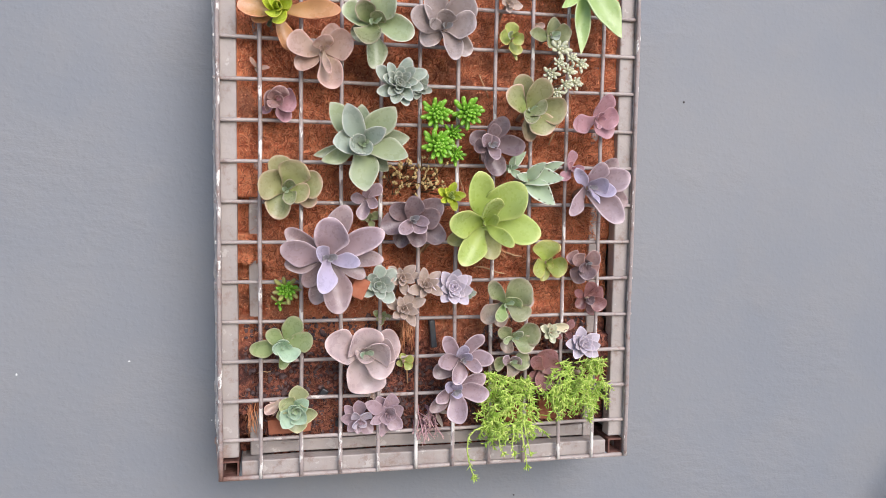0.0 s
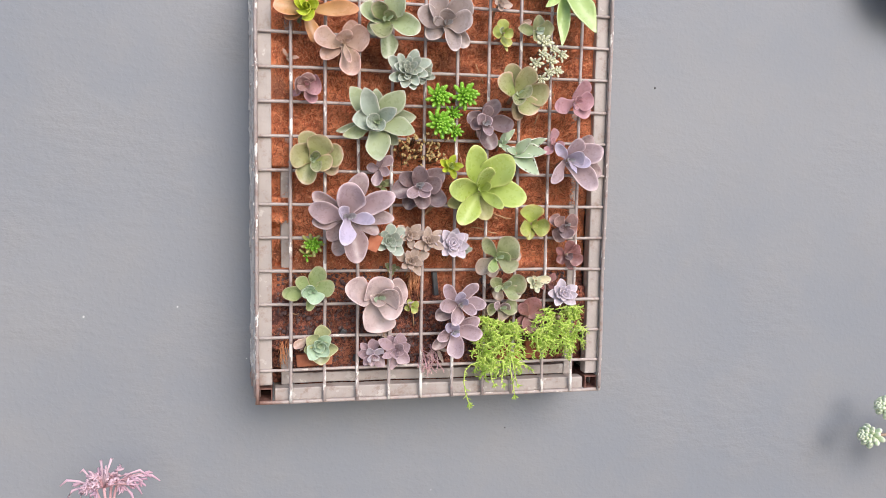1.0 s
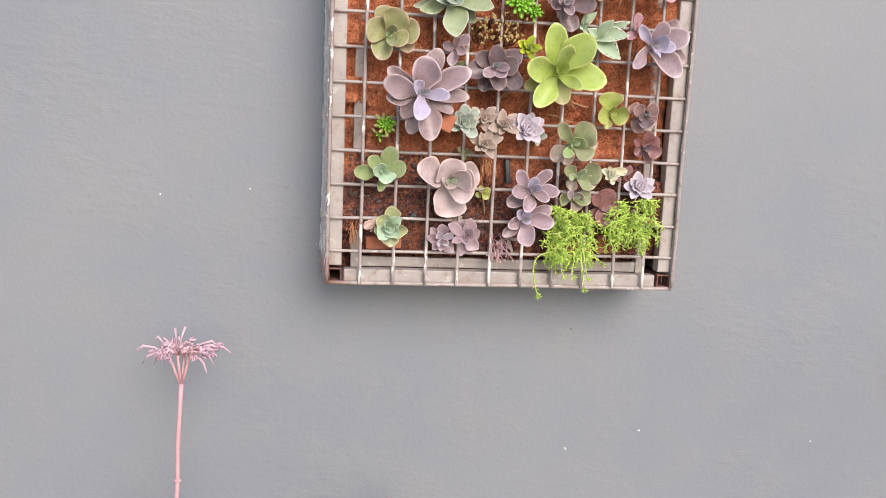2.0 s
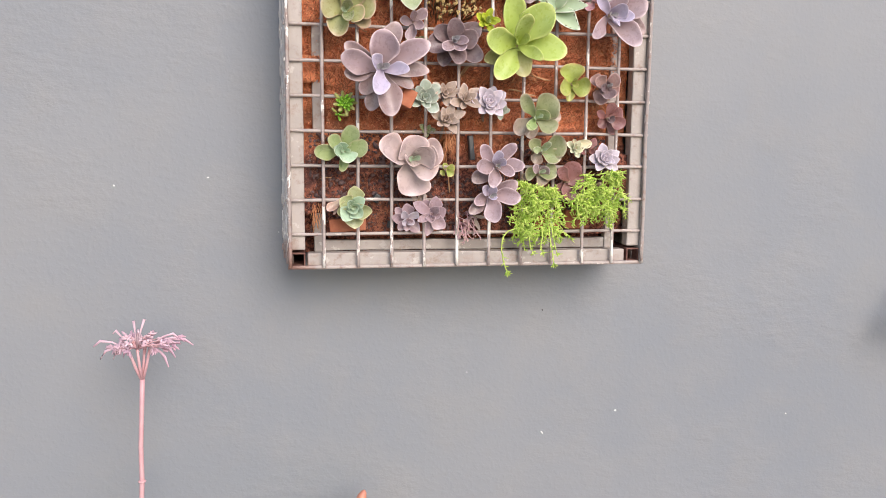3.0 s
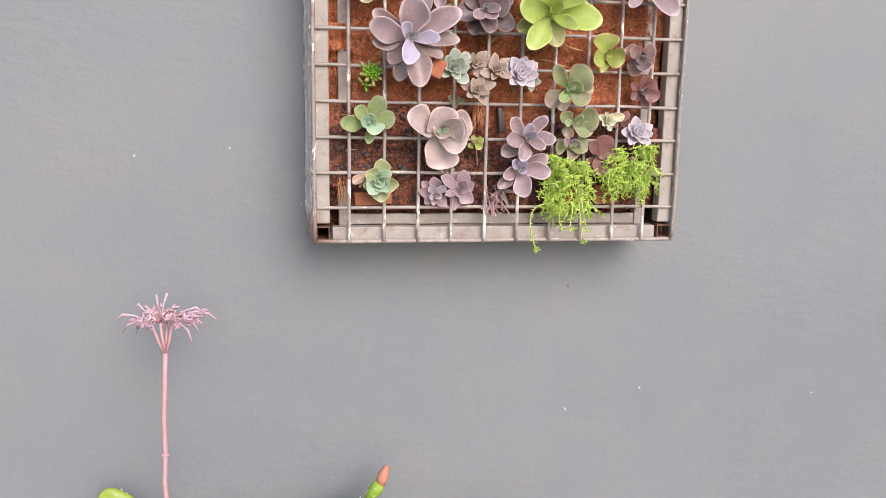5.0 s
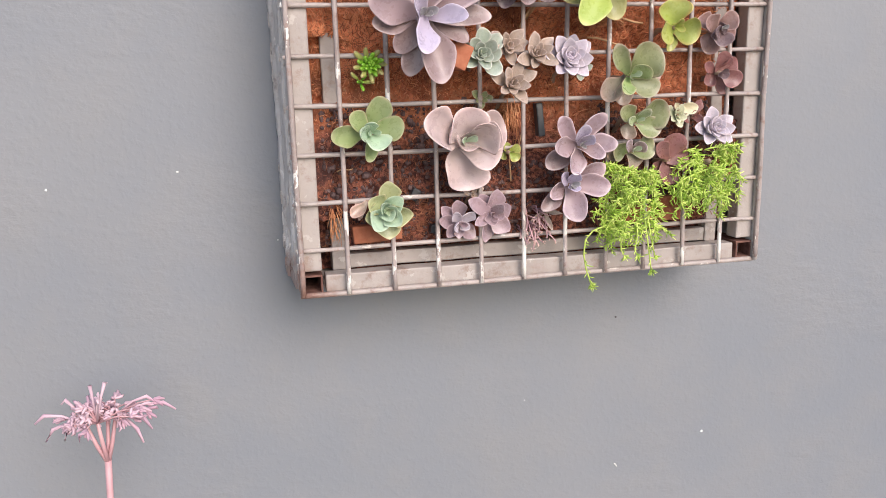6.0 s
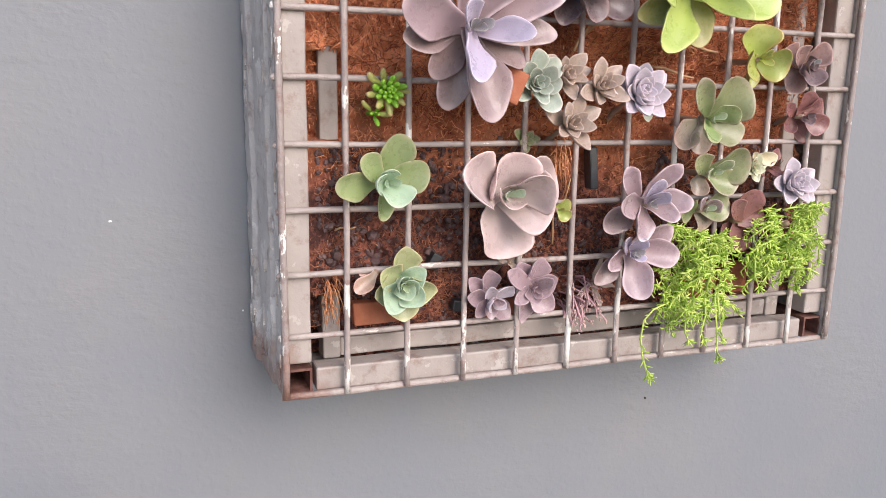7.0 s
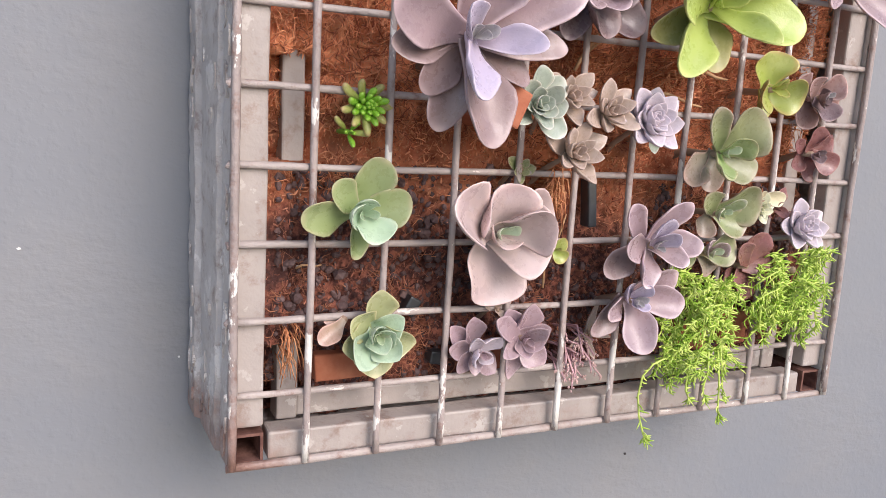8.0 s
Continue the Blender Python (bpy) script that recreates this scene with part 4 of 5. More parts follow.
twig_sedum("dark twiggy stonecrop with tan beaded tips", (0.240, -0.008, 1.579), 0.038, 0.022, 58, TWIG, BEAD, 2)
rosette("small yellow-green rosette of pointed leaves", (0.286, -0.018, 1.560), 0.020, CORE, 16, 0.44, "spoon", inner=LIME, e0=20, e1=75, thick=0.14, cup=0.4, spin=10)
grown("olive green rosette with broad rounded leaves", (0.082, -0.020, 1.566), OLIVE,
      [(-25, 40, 0.57, 2), (106, 45, 0.72, 10), (18, 47, 0.75, 17), (-112, 42, 0.77, 17), (163, 41, 0.95, 23), (-15, 31, 0.87, 23), (73, 45, 0.89, 30), (-73, 37, 0.49, 54), (80, 28, 0.55, 57)], "round", inner=GREYGREEN, heart_size=0.014)
grown("big lime green rosette with long spoon leaves", (0.328, -0.038, 1.527), LIME,
      [(-152, 55, 0.48, 1), (-75, 49, 0.63, 5), (-122, 67, 0.51, 15), (-11, 75, 0.54, 21), (108, 77, 0.47, 23), (50, 74, 0.65, 26), (175, 70, 0.53, 31), (-48, 60, 0.3, 47), (98, 67, 0.43, 55), (41, 29, 0.58, 57)], hearts=2)
grown("felted grey-green leaves edged with dark dots", (0.388, -0.016, 1.583), PANDA,
      [(30, 57, 0.36, 15), (-40, 53, 0.51, 21), (1, 51, 0.47, 23), (53, 39, 0.46, 36), (169, 45, 0.29, 49)], "blade", hearts=0, cup=0.5, thick=0.14)
rosette("felted grey plant with dark leaf tips", (0.368, -0.012, 1.597), 0.026, PANDA, 7, 0.42, "blade", thick=0.14, spin=40)
grown("violet-grey rosette of oval leaves", (0.471, -0.026, 1.574), PURPLE,
      [(-19, 63, 0.47, 0), (45, 56, 0.5, 5), (18, 60, 0.57, 17), (-47, 67, 0.48, 21), (-133, 55, 0.38, 21), (72, 43, 0.64, 30), (141, 53, 0.31, 36), (-16, 40, 0.53, 41), (34, 33, 0.74, 52), (-89, 40, 0.2, 52)], inner=VIOLET, hearts=2, heart_size=0.013)
rosette("dusty pink rosette half behind its neighbour", (0.455, -0.004, 1.597), 0.024, ROSE, 6, 0.6, spin=80)
rosette("small violet shoot with two leaves", (0.180, -0.010, 1.556), 0.026, PURPLE, 5, 0.6, "spoon", spin=-95, e0=12, e1=45, shrink=0.4)
rosette("small dark green shoot in the coir", (0.185, 0.006, 1.528), 0.018, GREYGREEN, 6, 0.6, spin=20)
grown("dark brown-mauve rosette with grey-green heart", (0.236, -0.022, 1.529), MAUVE,
      [(-113, 39, 0.6, 5), (31, 48, 0.61, 8), (-166, 43, 0.7, 10), (-29, 50, 0.58, 10), (140, 35, 0.77, 13), (13, 40, 0.72, 21), (-83, 38, 0.79, 21), (86, 36, 0.72, 23), (-139, 39, 0.47, 45), (-46, 31, 0.64, 47), (-5, 31, 0.45, 49)], inner=PURPLE, hearts=4, heart_size=0.015)

# ---- middle rows ----
grown("big dusky purple rosette with long paddle leaves", (0.129, -0.056, 1.485), PURPLE,
      [(-102, 59, 0.45, -5), (147, 60, 0.41, -3), (-27, 52, 0.43, -3), (-129, 44, 0.57, -3), (72, 68, 0.46, -1), (-171, 51, 0.46, 1), (-2, 67, 0.33, 1), (-80, 68, 0.54, 9), (164, 61, 0.55, 13), (29, 78, 0.4, 15), (83, 56, 0.76, 21), (-7, 48, 0.39, 37), (-105, 53, 0.5, 37), (138, 35, 0.57, 48)], inner=VIOLET, heart_size=0.018)
rosette("pale blue-green rosette beside a pot shard", (0.192, -0.029, 1.448), 0.027, BLUEGREEN, 18, 0.62, "spoon", spin=35)
rosette("dusty beige rosette of pointed leaves", (0.224, -0.020, 1.455), 0.0235, DUSTY, 15, 0.48, "point", e0=18, e1=74, cup=0.3, thick=0.17, lean=16, spin=5)
rosette("dusty beige rosette with pink tips", (0.253, -0.027, 1.446), 0.0245, DUSTY, 15, 0.46, "point", e0=18, e1=74, cup=0.3, thick=0.17, lean=16, spin=50)
rosette("dusty beige star rosette on coir", (0.225, -0.028, 1.416), 0.0275, DUSTY, 15, 0.46, "point", e0=16, e1=74, cup=0.3, thick=0.17, lean=14, spin=20)
rosette("pale lilac dense rosette of pointed leaves", (0.289, -0.026, 1.442), 0.0275, LILAC, 28, 0.56, "point", e0=18, e1=78, cup=0.3, thick=0.17, lean=14, spin=25)
rosette("tiny pale green rosette beside lilac one", (0.312, -0.010, 1.432), 0.014, BLUEGREEN, 10, 0.62, "point", spin=0)
rosette("tiny grey-green rosette in coir", (0.201, -0.002, 1.403), 0.012, GREYGREEN, 10, 0.62, "point")
grown("grey-green rosette with broad leaves and rusty margins", (0.359, -0.030, 1.422), GREYGREEN,
      [(6, 42, 0.49, 2), (-146, 40, 0.67, 8), (-102, 32, 0.64, 8), (-30, 37, 0.74, 15), (50, 45, 0.91, 21), (130, 49, 0.41, 23), (-129, 40, 0.41, 45), (48, 27, 0.98, 52)], "round", inner=FRESH, hearts=2, heart_size=0.014)
grown("small yellow-green rosette with cupped leaves", (0.419, -0.016, 1.474), YELLOWGREEN,
      [(-98, 27, 0.58, 8), (86, 31, 1.19, 10), (-12, 31, 0.97, 28), (-154, 31, 0.83, 28), (86, 18, 0.44, 57), (-54, 15, 0.54, 57)], "round", hearts=1, heart_size=0.01, cup=0.6)
grown("brownish rosette with thin pink margins", (0.474, -0.016, 1.471), PINK,
      [(-113, 29, 0.85, 5), (160, 30, 0.71, 10), (-38, 23, 1.0, 21), (146, 28, 0.74, 26), (42, 26, 0.82, 28), (-96, 26, 0.96, 34), (30, 11, 1.31, 57), (-170, 27, 0.52, 41)], inner=MAUVE, hearts=2, heart_size=0.01, cup=0.6)
grown("red-brown rosette of narrow leaves", (0.482, -0.008, 1.424), BROWN,
      [(-54, 28, 0.59, 8), (-142, 20, 0.91, 8), (150, 23, 0.53, 13), (37, 26, 0.82, 15), (75, 25, 0.79, 15), (-25, 27, 0.8, 15), (-76, 13, 0.96, 49)], inner=MAUVE, hearts=2, heart_size=0.01)

# ---- lower rows ----
grown("green rosette with a pale turquoise heart", (0.080, -0.010, 1.372), FRESH,
      [(68, 41, 0.64, 13), (11, 37, 0.72, 15), (-102, 32, 0.47, 15), (179, 47, 0.52, 18), (141, 34, 0.61, 21), (-77, 30, 0.97, 47), (168, 35, 0.5, 56), (106, 28, 0.57, 57)], "round", inner=MINTHEART, hearts=2, heart_size=0.013)
grown("big powdery pink-grey rosette with cupped round leaves", (0.178, -0.014, 1.359), CUP,
      [(-94, 53, 1.01, 5), (13, 48, 0.9, 8), (-19, 46, 1.14, 26), (107, 42, 1.2, 26), (161, 70, 0.59, 31), (35, 46, 0.84, 44), (-120, 20, 1.35, 57)], "round", hearts=2, heart_size=0.018, cup=0.6)
grown("tiny yellow-edged leaves on coir", (0.231, -0.004, 1.344), YELLOWGREEN,
      [(-136, 10, 1.01, 10), (107, 12, 0.73, 13), (33, 15, 0.79, 18), (-37, 13, 0.92, 18)], "round", inner=WHITE, hearts=1, heart_size=0.007)
grown("dusky purple rosette of narrow paddle leaves", (0.302, -0.030, 1.351), PURPLE,
      [(-143, 42, 0.55, 2), (131, 42, 0.48, 15), (57, 46, 0.44, 21), (-1, 43, 0.5, 21), (-111, 36, 0.64, 21), (179, 39, 0.59, 23), (-28, 32, 0.53, 32), (102, 35, 0.51, 41), (59, 26, 0.55, 54)], inner=VIOLET, heart_size=0.012)
grown("dusky purple rosette hanging below its twin", (0.295, -0.022, 1.308), PURPLE,
      [(-137, 43, 0.44, 5), (28, 47, 0.51, 10), (-4, 48, 0.53, 15), (-163, 32, 0.67, 21), (-80, 45, 0.63, 23), (145, 27, 0.56, 36), (82, 25, 0.57, 47), (-82, 17, 0.84, 63)], inner=VIOLET, heart_size=0.012)
grown("brownish green rosette with coppery margins", (0.373, -0.020, 1.374), GREYGREEN,
      [(-108, 22, 0.86, 8), (-25, 34, 0.76, 15), (26, 40, 0.93, 21), (142, 30, 0.68, 21), (66, 28, 0.39, 52), (170, 31, 0.36, 42)], "round", inner=PALEGREEN, hearts=2, heart_size=0.01)
grown("brownish green rosette with dull leaves", (0.372, -0.014, 1.341), GREYGREEN,
      [(-158, 26, 0.5, 1), (-62, 22, 1.26, 8), (174, 24, 1.0, 13), (5, 28, 0.99, 15), (47, 21, 0.88, 47), (148, 26, 0.52, 37)], "round", inner=PURPLE, hearts=2, heart_size=0.012)
grown("dull red-brown succulent with round flat leaves", (0.419, -0.012, 1.329), BROWN,
      [(-127, 26, 0.75, 5), (-83, 31, 0.96, 8), (4, 26, 1.21, 9), (80, 32, 0.98, 15), (135, 30, 0.63, 15)], "round", hearts=0, cup=0.3)
rosette("tiny pale rosette of cream leaves", (0.430, -0.010, 1.378), 0.015, WHITE, 14, 0.62, "point", spin=15)
grown("single cream-yellow leaf cluster", (0.430, -0.010, 1.385), CREAM,
      [(-12, 23, 0.43, 2), (4, 26, 0.55, 10), (134, 11, 0.61, 23)], hearts=0)
rosette("small pale lilac rosette above thread stonecrop", (0.474, -0.012, 1.361), 0.025, LILAC, 26, 0.56, "point", e0=18, e1=78, cup=0.3, thick=0.17, lean=14, spin=40)
rosette("dark red pointed leaves in coir", (0.452, -0.004, 1.376), 0.020, BROWN, 5, 0.62, "point", spin=60)
CREAMEDGE = leaf_paint("cream_edged_green_leaf", (0.34, 0.40, 0.18), (0.40, 0.42, 0.22), (0.68, 0.60, 0.36), 0.6, mottle=0.15)
grown("pale green rosette with cream margins", (0.092, -0.012, 1.291), CREAMEDGE,
      [(-88, 34, 0.87, 10), (87, 33, 0.8, 17), (-160, 28, 0.95, 21), (-15, 32, 0.78, 21), (149, 28, 0.89, 28), (36, 27, 0.79, 34), (-133, 33, 0.75, 36), (-52, 27, 0.83, 41), (-84, 22, 0.82, 57), (136, 29, 0.5, 57), (31, 20, 0.82, 57)], "point", inner=MINTHEART, heart_size=0.014, cup=0.6)
grown("dried pink leaf stub in coir", (0.073, -0.002, 1.299), PEACH,
      [(-113, 23, 0.25, 2), (-169, 13, 0.51, 2), (-141, 24, 0.58, 10)], hearts=0)
grown("small dusky purple rosette near the frame", (0.173, -0.006, 1.270), PLUM,
      [(135, 26, 0.58, 2), (93, 25, 0.8, 4), (-49, 26, 0.71, 10), (-136, 22, 0.68, 13), (165, 27, 0.62, 17), (-99, 19, 0.65, 23), (52, 25, 0.61, 36), (118, 25, 0.5, 39), (-44, 15, 0.78, 47), (-173, 21, 0.55, 52)], "point", inner=LILAC, heart_size=0.011, cup=0.5, thick=0.14)
grown("small dusky purple rosette beside its twin", (0.208, -0.010, 1.279), PLUM,
      [(-100, 34, 0.49, 2), (116, 26, 0.72, 10), (-47, 31, 0.72, 13), (77, 30, 0.72, 15), (20, 25, 0.79, 21), (154, 38, 0.48, 21), (-153, 30, 0.42, 31), (-98, 19, 0.81, 47), (-26, 18, 0.89, 49), (65, 28, 0.5, 52)], "point", inner=PLUM, heart_size=0.012, cup=0.5, thick=0.14)
rosette("tiny grey leaves above purple twins", (0.190, -0.002, 1.300), 0.012, DUSTY, 6, 0.5, spin=30)
twig_sedum("reddish twiggy stonecrop drooping in coir", (0.262, -0.004, 1.268), 0.016, 0.016, 34, ROSE, PINK, 6, 0.020, 1.1, 0.0010)
rosette("dry tan leaves on a short stem", (0.277, 0.004, 1.275), 0.024, DUSTY, 6, 0.24, "blade", spin=-70, e0=0, e1=30)


def thread_sedum(label, at, w, h, stems, seed, trails=()):
    """A trailing stonecrop: each stem with its many thread leaves is one part."""
    ob = thing("thread_sedum", at, label, lean=0)
    rng = random.Random(seed)
    paths = []
    for _ in range(stems):
        x, y = rng.uniform(-w, w), rng.uniform(-0.5 * h, h)
        l = rng.uniform(0.018, 0.040)
        a = rng.uniform(-2.6, -0.5)
        bulge = 0.004 + 0.020 * max(0.0, 1 - (x / w) ** 2) * rng.random()
        pts = []
        for k in range(7):
            s = k / 6
            px = x + math.cos(a) * l * s * 0.8 + 0.004 * math.sin(5 * s + x * 300)
            py = y + 0.008 * math.sin(2.2 * s) - l * s * s * abs(math.sin(a)) * 0.9
            pz = -0.012 + bulge * math.sin(math.pi * (0.25 + 0.6 * s)) * 1.5
            pts.append(Vector((px, py, pz)))
        paths.append(pts)
    for t in trails:
        paths.append([Vector((p[0], p[1], p[2])) for p in t])
    for number, pts in enumerate(paths):
        trail = number >= stems
        verts, faces = tube_data(pts, [0.0010] * (len(pts) - 1) + [0.0005], 4)
        verts, faces = list(verts), list(faces)
        seg = sum((pts[i + 1] - pts[i]).length for i in range(len(pts) - 1))
        count = int(seg / (0.0021 if trail else 0.0014))
        for k in range(count):
            s = rng.uniform(0.9, 1.0) if trail and k % 2 else ((k + rng.random()) / count) ** (1.0 if trail else 0.7)
            f = s * (len(pts) - 1)
            i = min(int(f), len(pts) - 2)
            p = pts[i].lerp(pts[i + 1], f - i)
            d = (pts[i + 1] - pts[i]).normalized()
            q = Vector((rng.uniform(-1, 1), rng.uniform(-1, 1), rng.uniform(-0.4, 1)))
            q = (q - d * q.dot(d)).normalized() * 0.85 + d * 0.55
            l = rng.uniform(0.0036, 0.0080) * (0.8 if s < 0.3 else 1)
            o = len(verts)
            v, fc = tube_data([p, p + q * l * 0.5, p + q * l + Vector((rng.uniform(-1, 1) * 0.002, rng.uniform(-0.4, 1) * 0.002, 0.0010))], [0.0005, 0.00075, 0.0003], 4)
            verts += v
            faces += [tuple(n + o for n in face) for face in fc]
        put("stem", raw("stem", verts, faces), THREAD, ob)
    put("root_stem", tube("root_stem", [(0, h * 0.6, 0), (0, h * 0.5, -0.02), (0, h * 0.4, at[1] - SOIL - 0.008)], 0.003, 6), STALK, ob)
    return ob


thread_sedum("bright green thread-leaved stonecrop trailing over the frame", (0.367, -0.020, 1.272), 0.033, 0.055, 95, 4,
             (((-0.020, -0.012, 0.0), (-0.032, -0.014, 0.004), (-0.044, -0.018, 0.004), (-0.052, -0.028, 0.002), (-0.053, -0.045, 0.0), (-0.050, -0.062, 0.0), (-0.046, -0.076, 0.002), (-0.043, -0.084, 0.003)),
              ((0.018, -0.010, 0.008), (0.020, -0.030, 0.010), (0.024, -0.046, 0.008), (0.027, -0.060, 0.006), (0.029, -0.072, 0.006)),
              ((0.022, -0.006, 0.006), (0.026, -0.026, 0.006), (0.030, -0.042, 0.005), (0.034, -0.054, 0.004)),
              ((-0.008, -0.010, 0.008), (-0.012, -0.026, 0.008), (-0.010, -0.042, 0.006), (-0.004, -0.052, 0.005)),
              ((0.006, -0.010, 0.010), (0.008, -0.026, 0.010), (0.006, -0.042, 0.008), (0.010, -0.052, 0.008))))
thread_sedum("bright green thread-leaved stonecrop cushion", (0.468, -0.020, 1.300), 0.033, 0.042, 85, 7,
             (((-0.034, 0.010, 0.004), (-0.038, -0.006, 0.005), (-0.036, -0.022, 0.004), (-0.028, -0.036, 0.003)),
              ((0.006, -0.010, 0.008), (0.012, -0.026, 0.006), (0.016, -0.040, 0.003)),
              ((0.030, 0.020, 0.006), (0.038, 0.004, 0.004), (0.040, -0.014, 0.002))))


# ---- plants below the planter ----
def pot(x, y, z, r, h, label):
    ob = tagged(new("terracotta_pot"), label, "pot", "pots on the ledge")
    ob.location = (x, y, z)
    prof = ((0.0, 0.0), (0.72, 0.0), (0.74, 0.02), (0.95, 0.8), (1.05, 0.8), (1.07, 1.0), (0.95, 1.0), (0.93, 0.9), (0.0, 0.9))
    sides = 28
    verts, faces = [], []
    for a, b in prof:
        for k in range(sides):
            t = 2 * math.pi * k / sides
            verts.append((r * a * math.cos(t), r * a * math.sin(t), h * b))
    for i in range(len(prof) - 1):
        for k in range(sides):
            j = (k + 1) % sides
            faces.append((i * sides + k, i * sides + j, (i + 1) * sides + j, (i + 1) * sides + k))
    put("body", raw("body", verts, faces), TERRA, ob)
    put("soil", tube("soil", [(0, 0, h * 0.86), (0, 0, h * 0.93)], r * 0.93, 24), GRIT, ob)
    return ob


def flower_stalk():
    ob = tagged(new("flower_stalk"), "tall pink flower stalk with wilted pink star blooms", "flower")
    ob.location = (-0.219, 0.0, 0.58)
    base = Vector((-0.219, 0.0, 0.58))
    rng = random.Random(12)
    pts = [Vector(p) - base for p in ((-0.218, 0.0, 0.57), (-0.219, 0.0, 0.68), (-0.220, 0.0, 0.79), (-0.222, 0.0, 0.845), (-0.2195, 0.0, 0.886), (-0.2190, 0.0, 0.94), (-0.216, 0.0, 0.99), (-0.2130, 0.0, 1.041))]
    put("stalk", tube("stalk", pts, [0.0042, 0.004, 0.0038, 0.0036, 0.0036, 0.0035, 0.0034, 0.0036], 10), PINKSTEM, ob)
    bm = bmesh.new()
    bmesh.ops.create_icosphere(bm, subdivisions=2, radius=0.0052)
    for v in bm.verts:
        v.co = Vector((v.co.x * 1.15, v.co.y, v.co.z * 0.55)) + pts[4]
    me = bpy.data.meshes.new("node")
    bm.to_mesh(me)
    bm.free()
    put("node", me, PINKSTEM, ob)
    top = pts[7]
    heads = []
    for dx, dy, dz in ((-0.016, -0.006, 0.046), (-0.003, -0.012, 0.048), (0.012, 0.004, 0.048), (0.002, 0.014, 0.046)):
        end = top + Vector((dx, dy, dz))
        put("branch", tube("branch", [top - Vector((0, 0, 0.003)), top.lerp(end, 0.4) + Vector((dx * 0.1, dy * 0.1, 0)), end], [0.0026, 0.0022, 0.0018], 7), PINKSTEM, ob)
        heads.append(end)
    for i in range(50):
        h = heads[i % 4]
        a = 2.4 * i + rng.uniform(-0.3, 0.3)
        d = rng.uniform(0.006, 0.034) if i > 10 else rng.uniform(0.002, 0.012)
        c = h + Vector((math.cos(a) * d * 1.15, math.sin(a) * d * 0.8, rng.uniform(0.000, 0.018) - d * 0.12))
        put("pedicel", tube("pedicel", [h, h.lerp(c, 0.6) + Vector((0, 0, 0.003)), c], [0.0011, 0.0009, 0.0008], 5), PINKSTEM, ob)
        verts, faces = [], []
        out = Vector((math.cos(a), math.sin(a) * 0.8, rng.uniform(-0.3, 0.5))).normalized()
        for k in range(5):
            q = (out + Vector((rng.uniform(-1, 1), rng.uniform(-1, 1), rng.uniform(-0.7, 0.8))) * 0.75).normalized()
            l = rng.uniform(0.006, 0.014)
            sag = Vector((0, 0, -rng.uniform(0.0, 0.004)))
            o = len(verts)
            v, f = tube_data([c, c + q * l * 0.4 + sag * 0.2 + Vector((rng.uniform(-1, 1), rng.uniform(-1, 1), rng.uniform(-1, 1))) * 0.0016, c + q * l * 0.75 + sag * 0.6 + Vector((rng.uniform(-1, 1), rng.uniform(-1, 1), rng.uniform(-1, 1))) * 0.002, c + q * l + sag * 1.4], [0.0008, 0.0018, 0.0016, 0.0007], 5)
            verts += v
            faces += [tuple(n + o for n in face) for face in f]
        put("bloom", raw("bloom", verts, faces), PETAL, ob)
    # a few long stray petals
    for dx, dy, dz, hx in ((-0.047, 0.0, 0.010, 0), (-0.036, -0.01, -0.006, 0), (0.060, 0.0, 0.003, 2), (0.040, 0.0, 0.014, 2), (0.026, -0.01, -0.026, 2), (-0.004, 0, 0.044, 1), (0.014, 0, 0.046, 1), (0.036, -0.01, -0.012, 2), (-0.018, -0.012, -0.006, 0), (0.006, -0.014, 0.030, 1), (-0.020, 0.0, 0.028, 0)):
        s, e = heads[hx], heads[hx] + Vector((dx, dy, dz))
        put("bloom", tube("bloom", [s, s.lerp(e, 0.45) + Vector((0, 0, 0.007)), s.lerp(e, 0.8) + Vector((0, 0, 0.006)), e - Vector((0, 0, 0.004))], [0.0009, 0.0013, 0.0021, 0.0010], 5), PETAL, ob)


def pad_mesh(length, width, thick):
    """A flat cactus pad, standing along z, broad in x."""
    rings, sides = 28, 30
    verts, faces, uvs = [], [], []
    for i in range(rings):
        u = 0.5 * (1 - math.cos(math.pi * (0.03 + 0.955 * i / (rings - 1))))
        w = width / 2 * leaf_width("pad", u) * (1 + 0.035 * math.sin(31 * u))
        th = thick / 2 * leaf_width("pad", u) ** 0.6
        for k in range(sides):
            a = 2 * math.pi * k / sides
            verts.append((w * math.cos(a), th * math.sin(a) * (1 + 0.26 * math.sin(19 * u + 7 * math.cos(a)) * math.sin(11 * math.cos(a) + 3 * u)), u * length))
            uvs.append((u, 0.5 + 0.5 * math.cos(a)))
    for i in range(rings - 1):
        for k in range(sides):
            j = (k + 1) % sides
            faces.append((i * sides + k, i * sides + j, (i + 1) * sides + j, (i + 1) * sides + k))
    faces.append(tuple(range(sides - 1, -1, -1)))
    faces.append(tuple((rings - 1) * sides + k for k in range(sides)))
    me = raw("pad", verts, faces)
    layer = me.uv_layers.new(name="UVMap")
    layer.data.foreach_set("uv", [c for loop in me.loops for c in uvs[loop.vertex_index]])
    return me


def tuft_mesh(size):
    verts, faces = [], []
    rng = random.Random(3)
    for k in range(5):
        q = Vector((rng.uniform(-1, 1), rng.uniform(-1, 1), rng.uniform(0.2, 1))).normalized() * size
        o = len(verts)
        v, f = tube_data([Vector((0, 0, -size * 0.2)), q * 0.5, q], [size * 0.25, size * 0.2, size * 0.05], 4)
        verts += v
        faces += [tuple(n + o for n in face) for face in f]
    me = raw("areole", verts, faces)
    me.materials.append(SPINE)
    return me


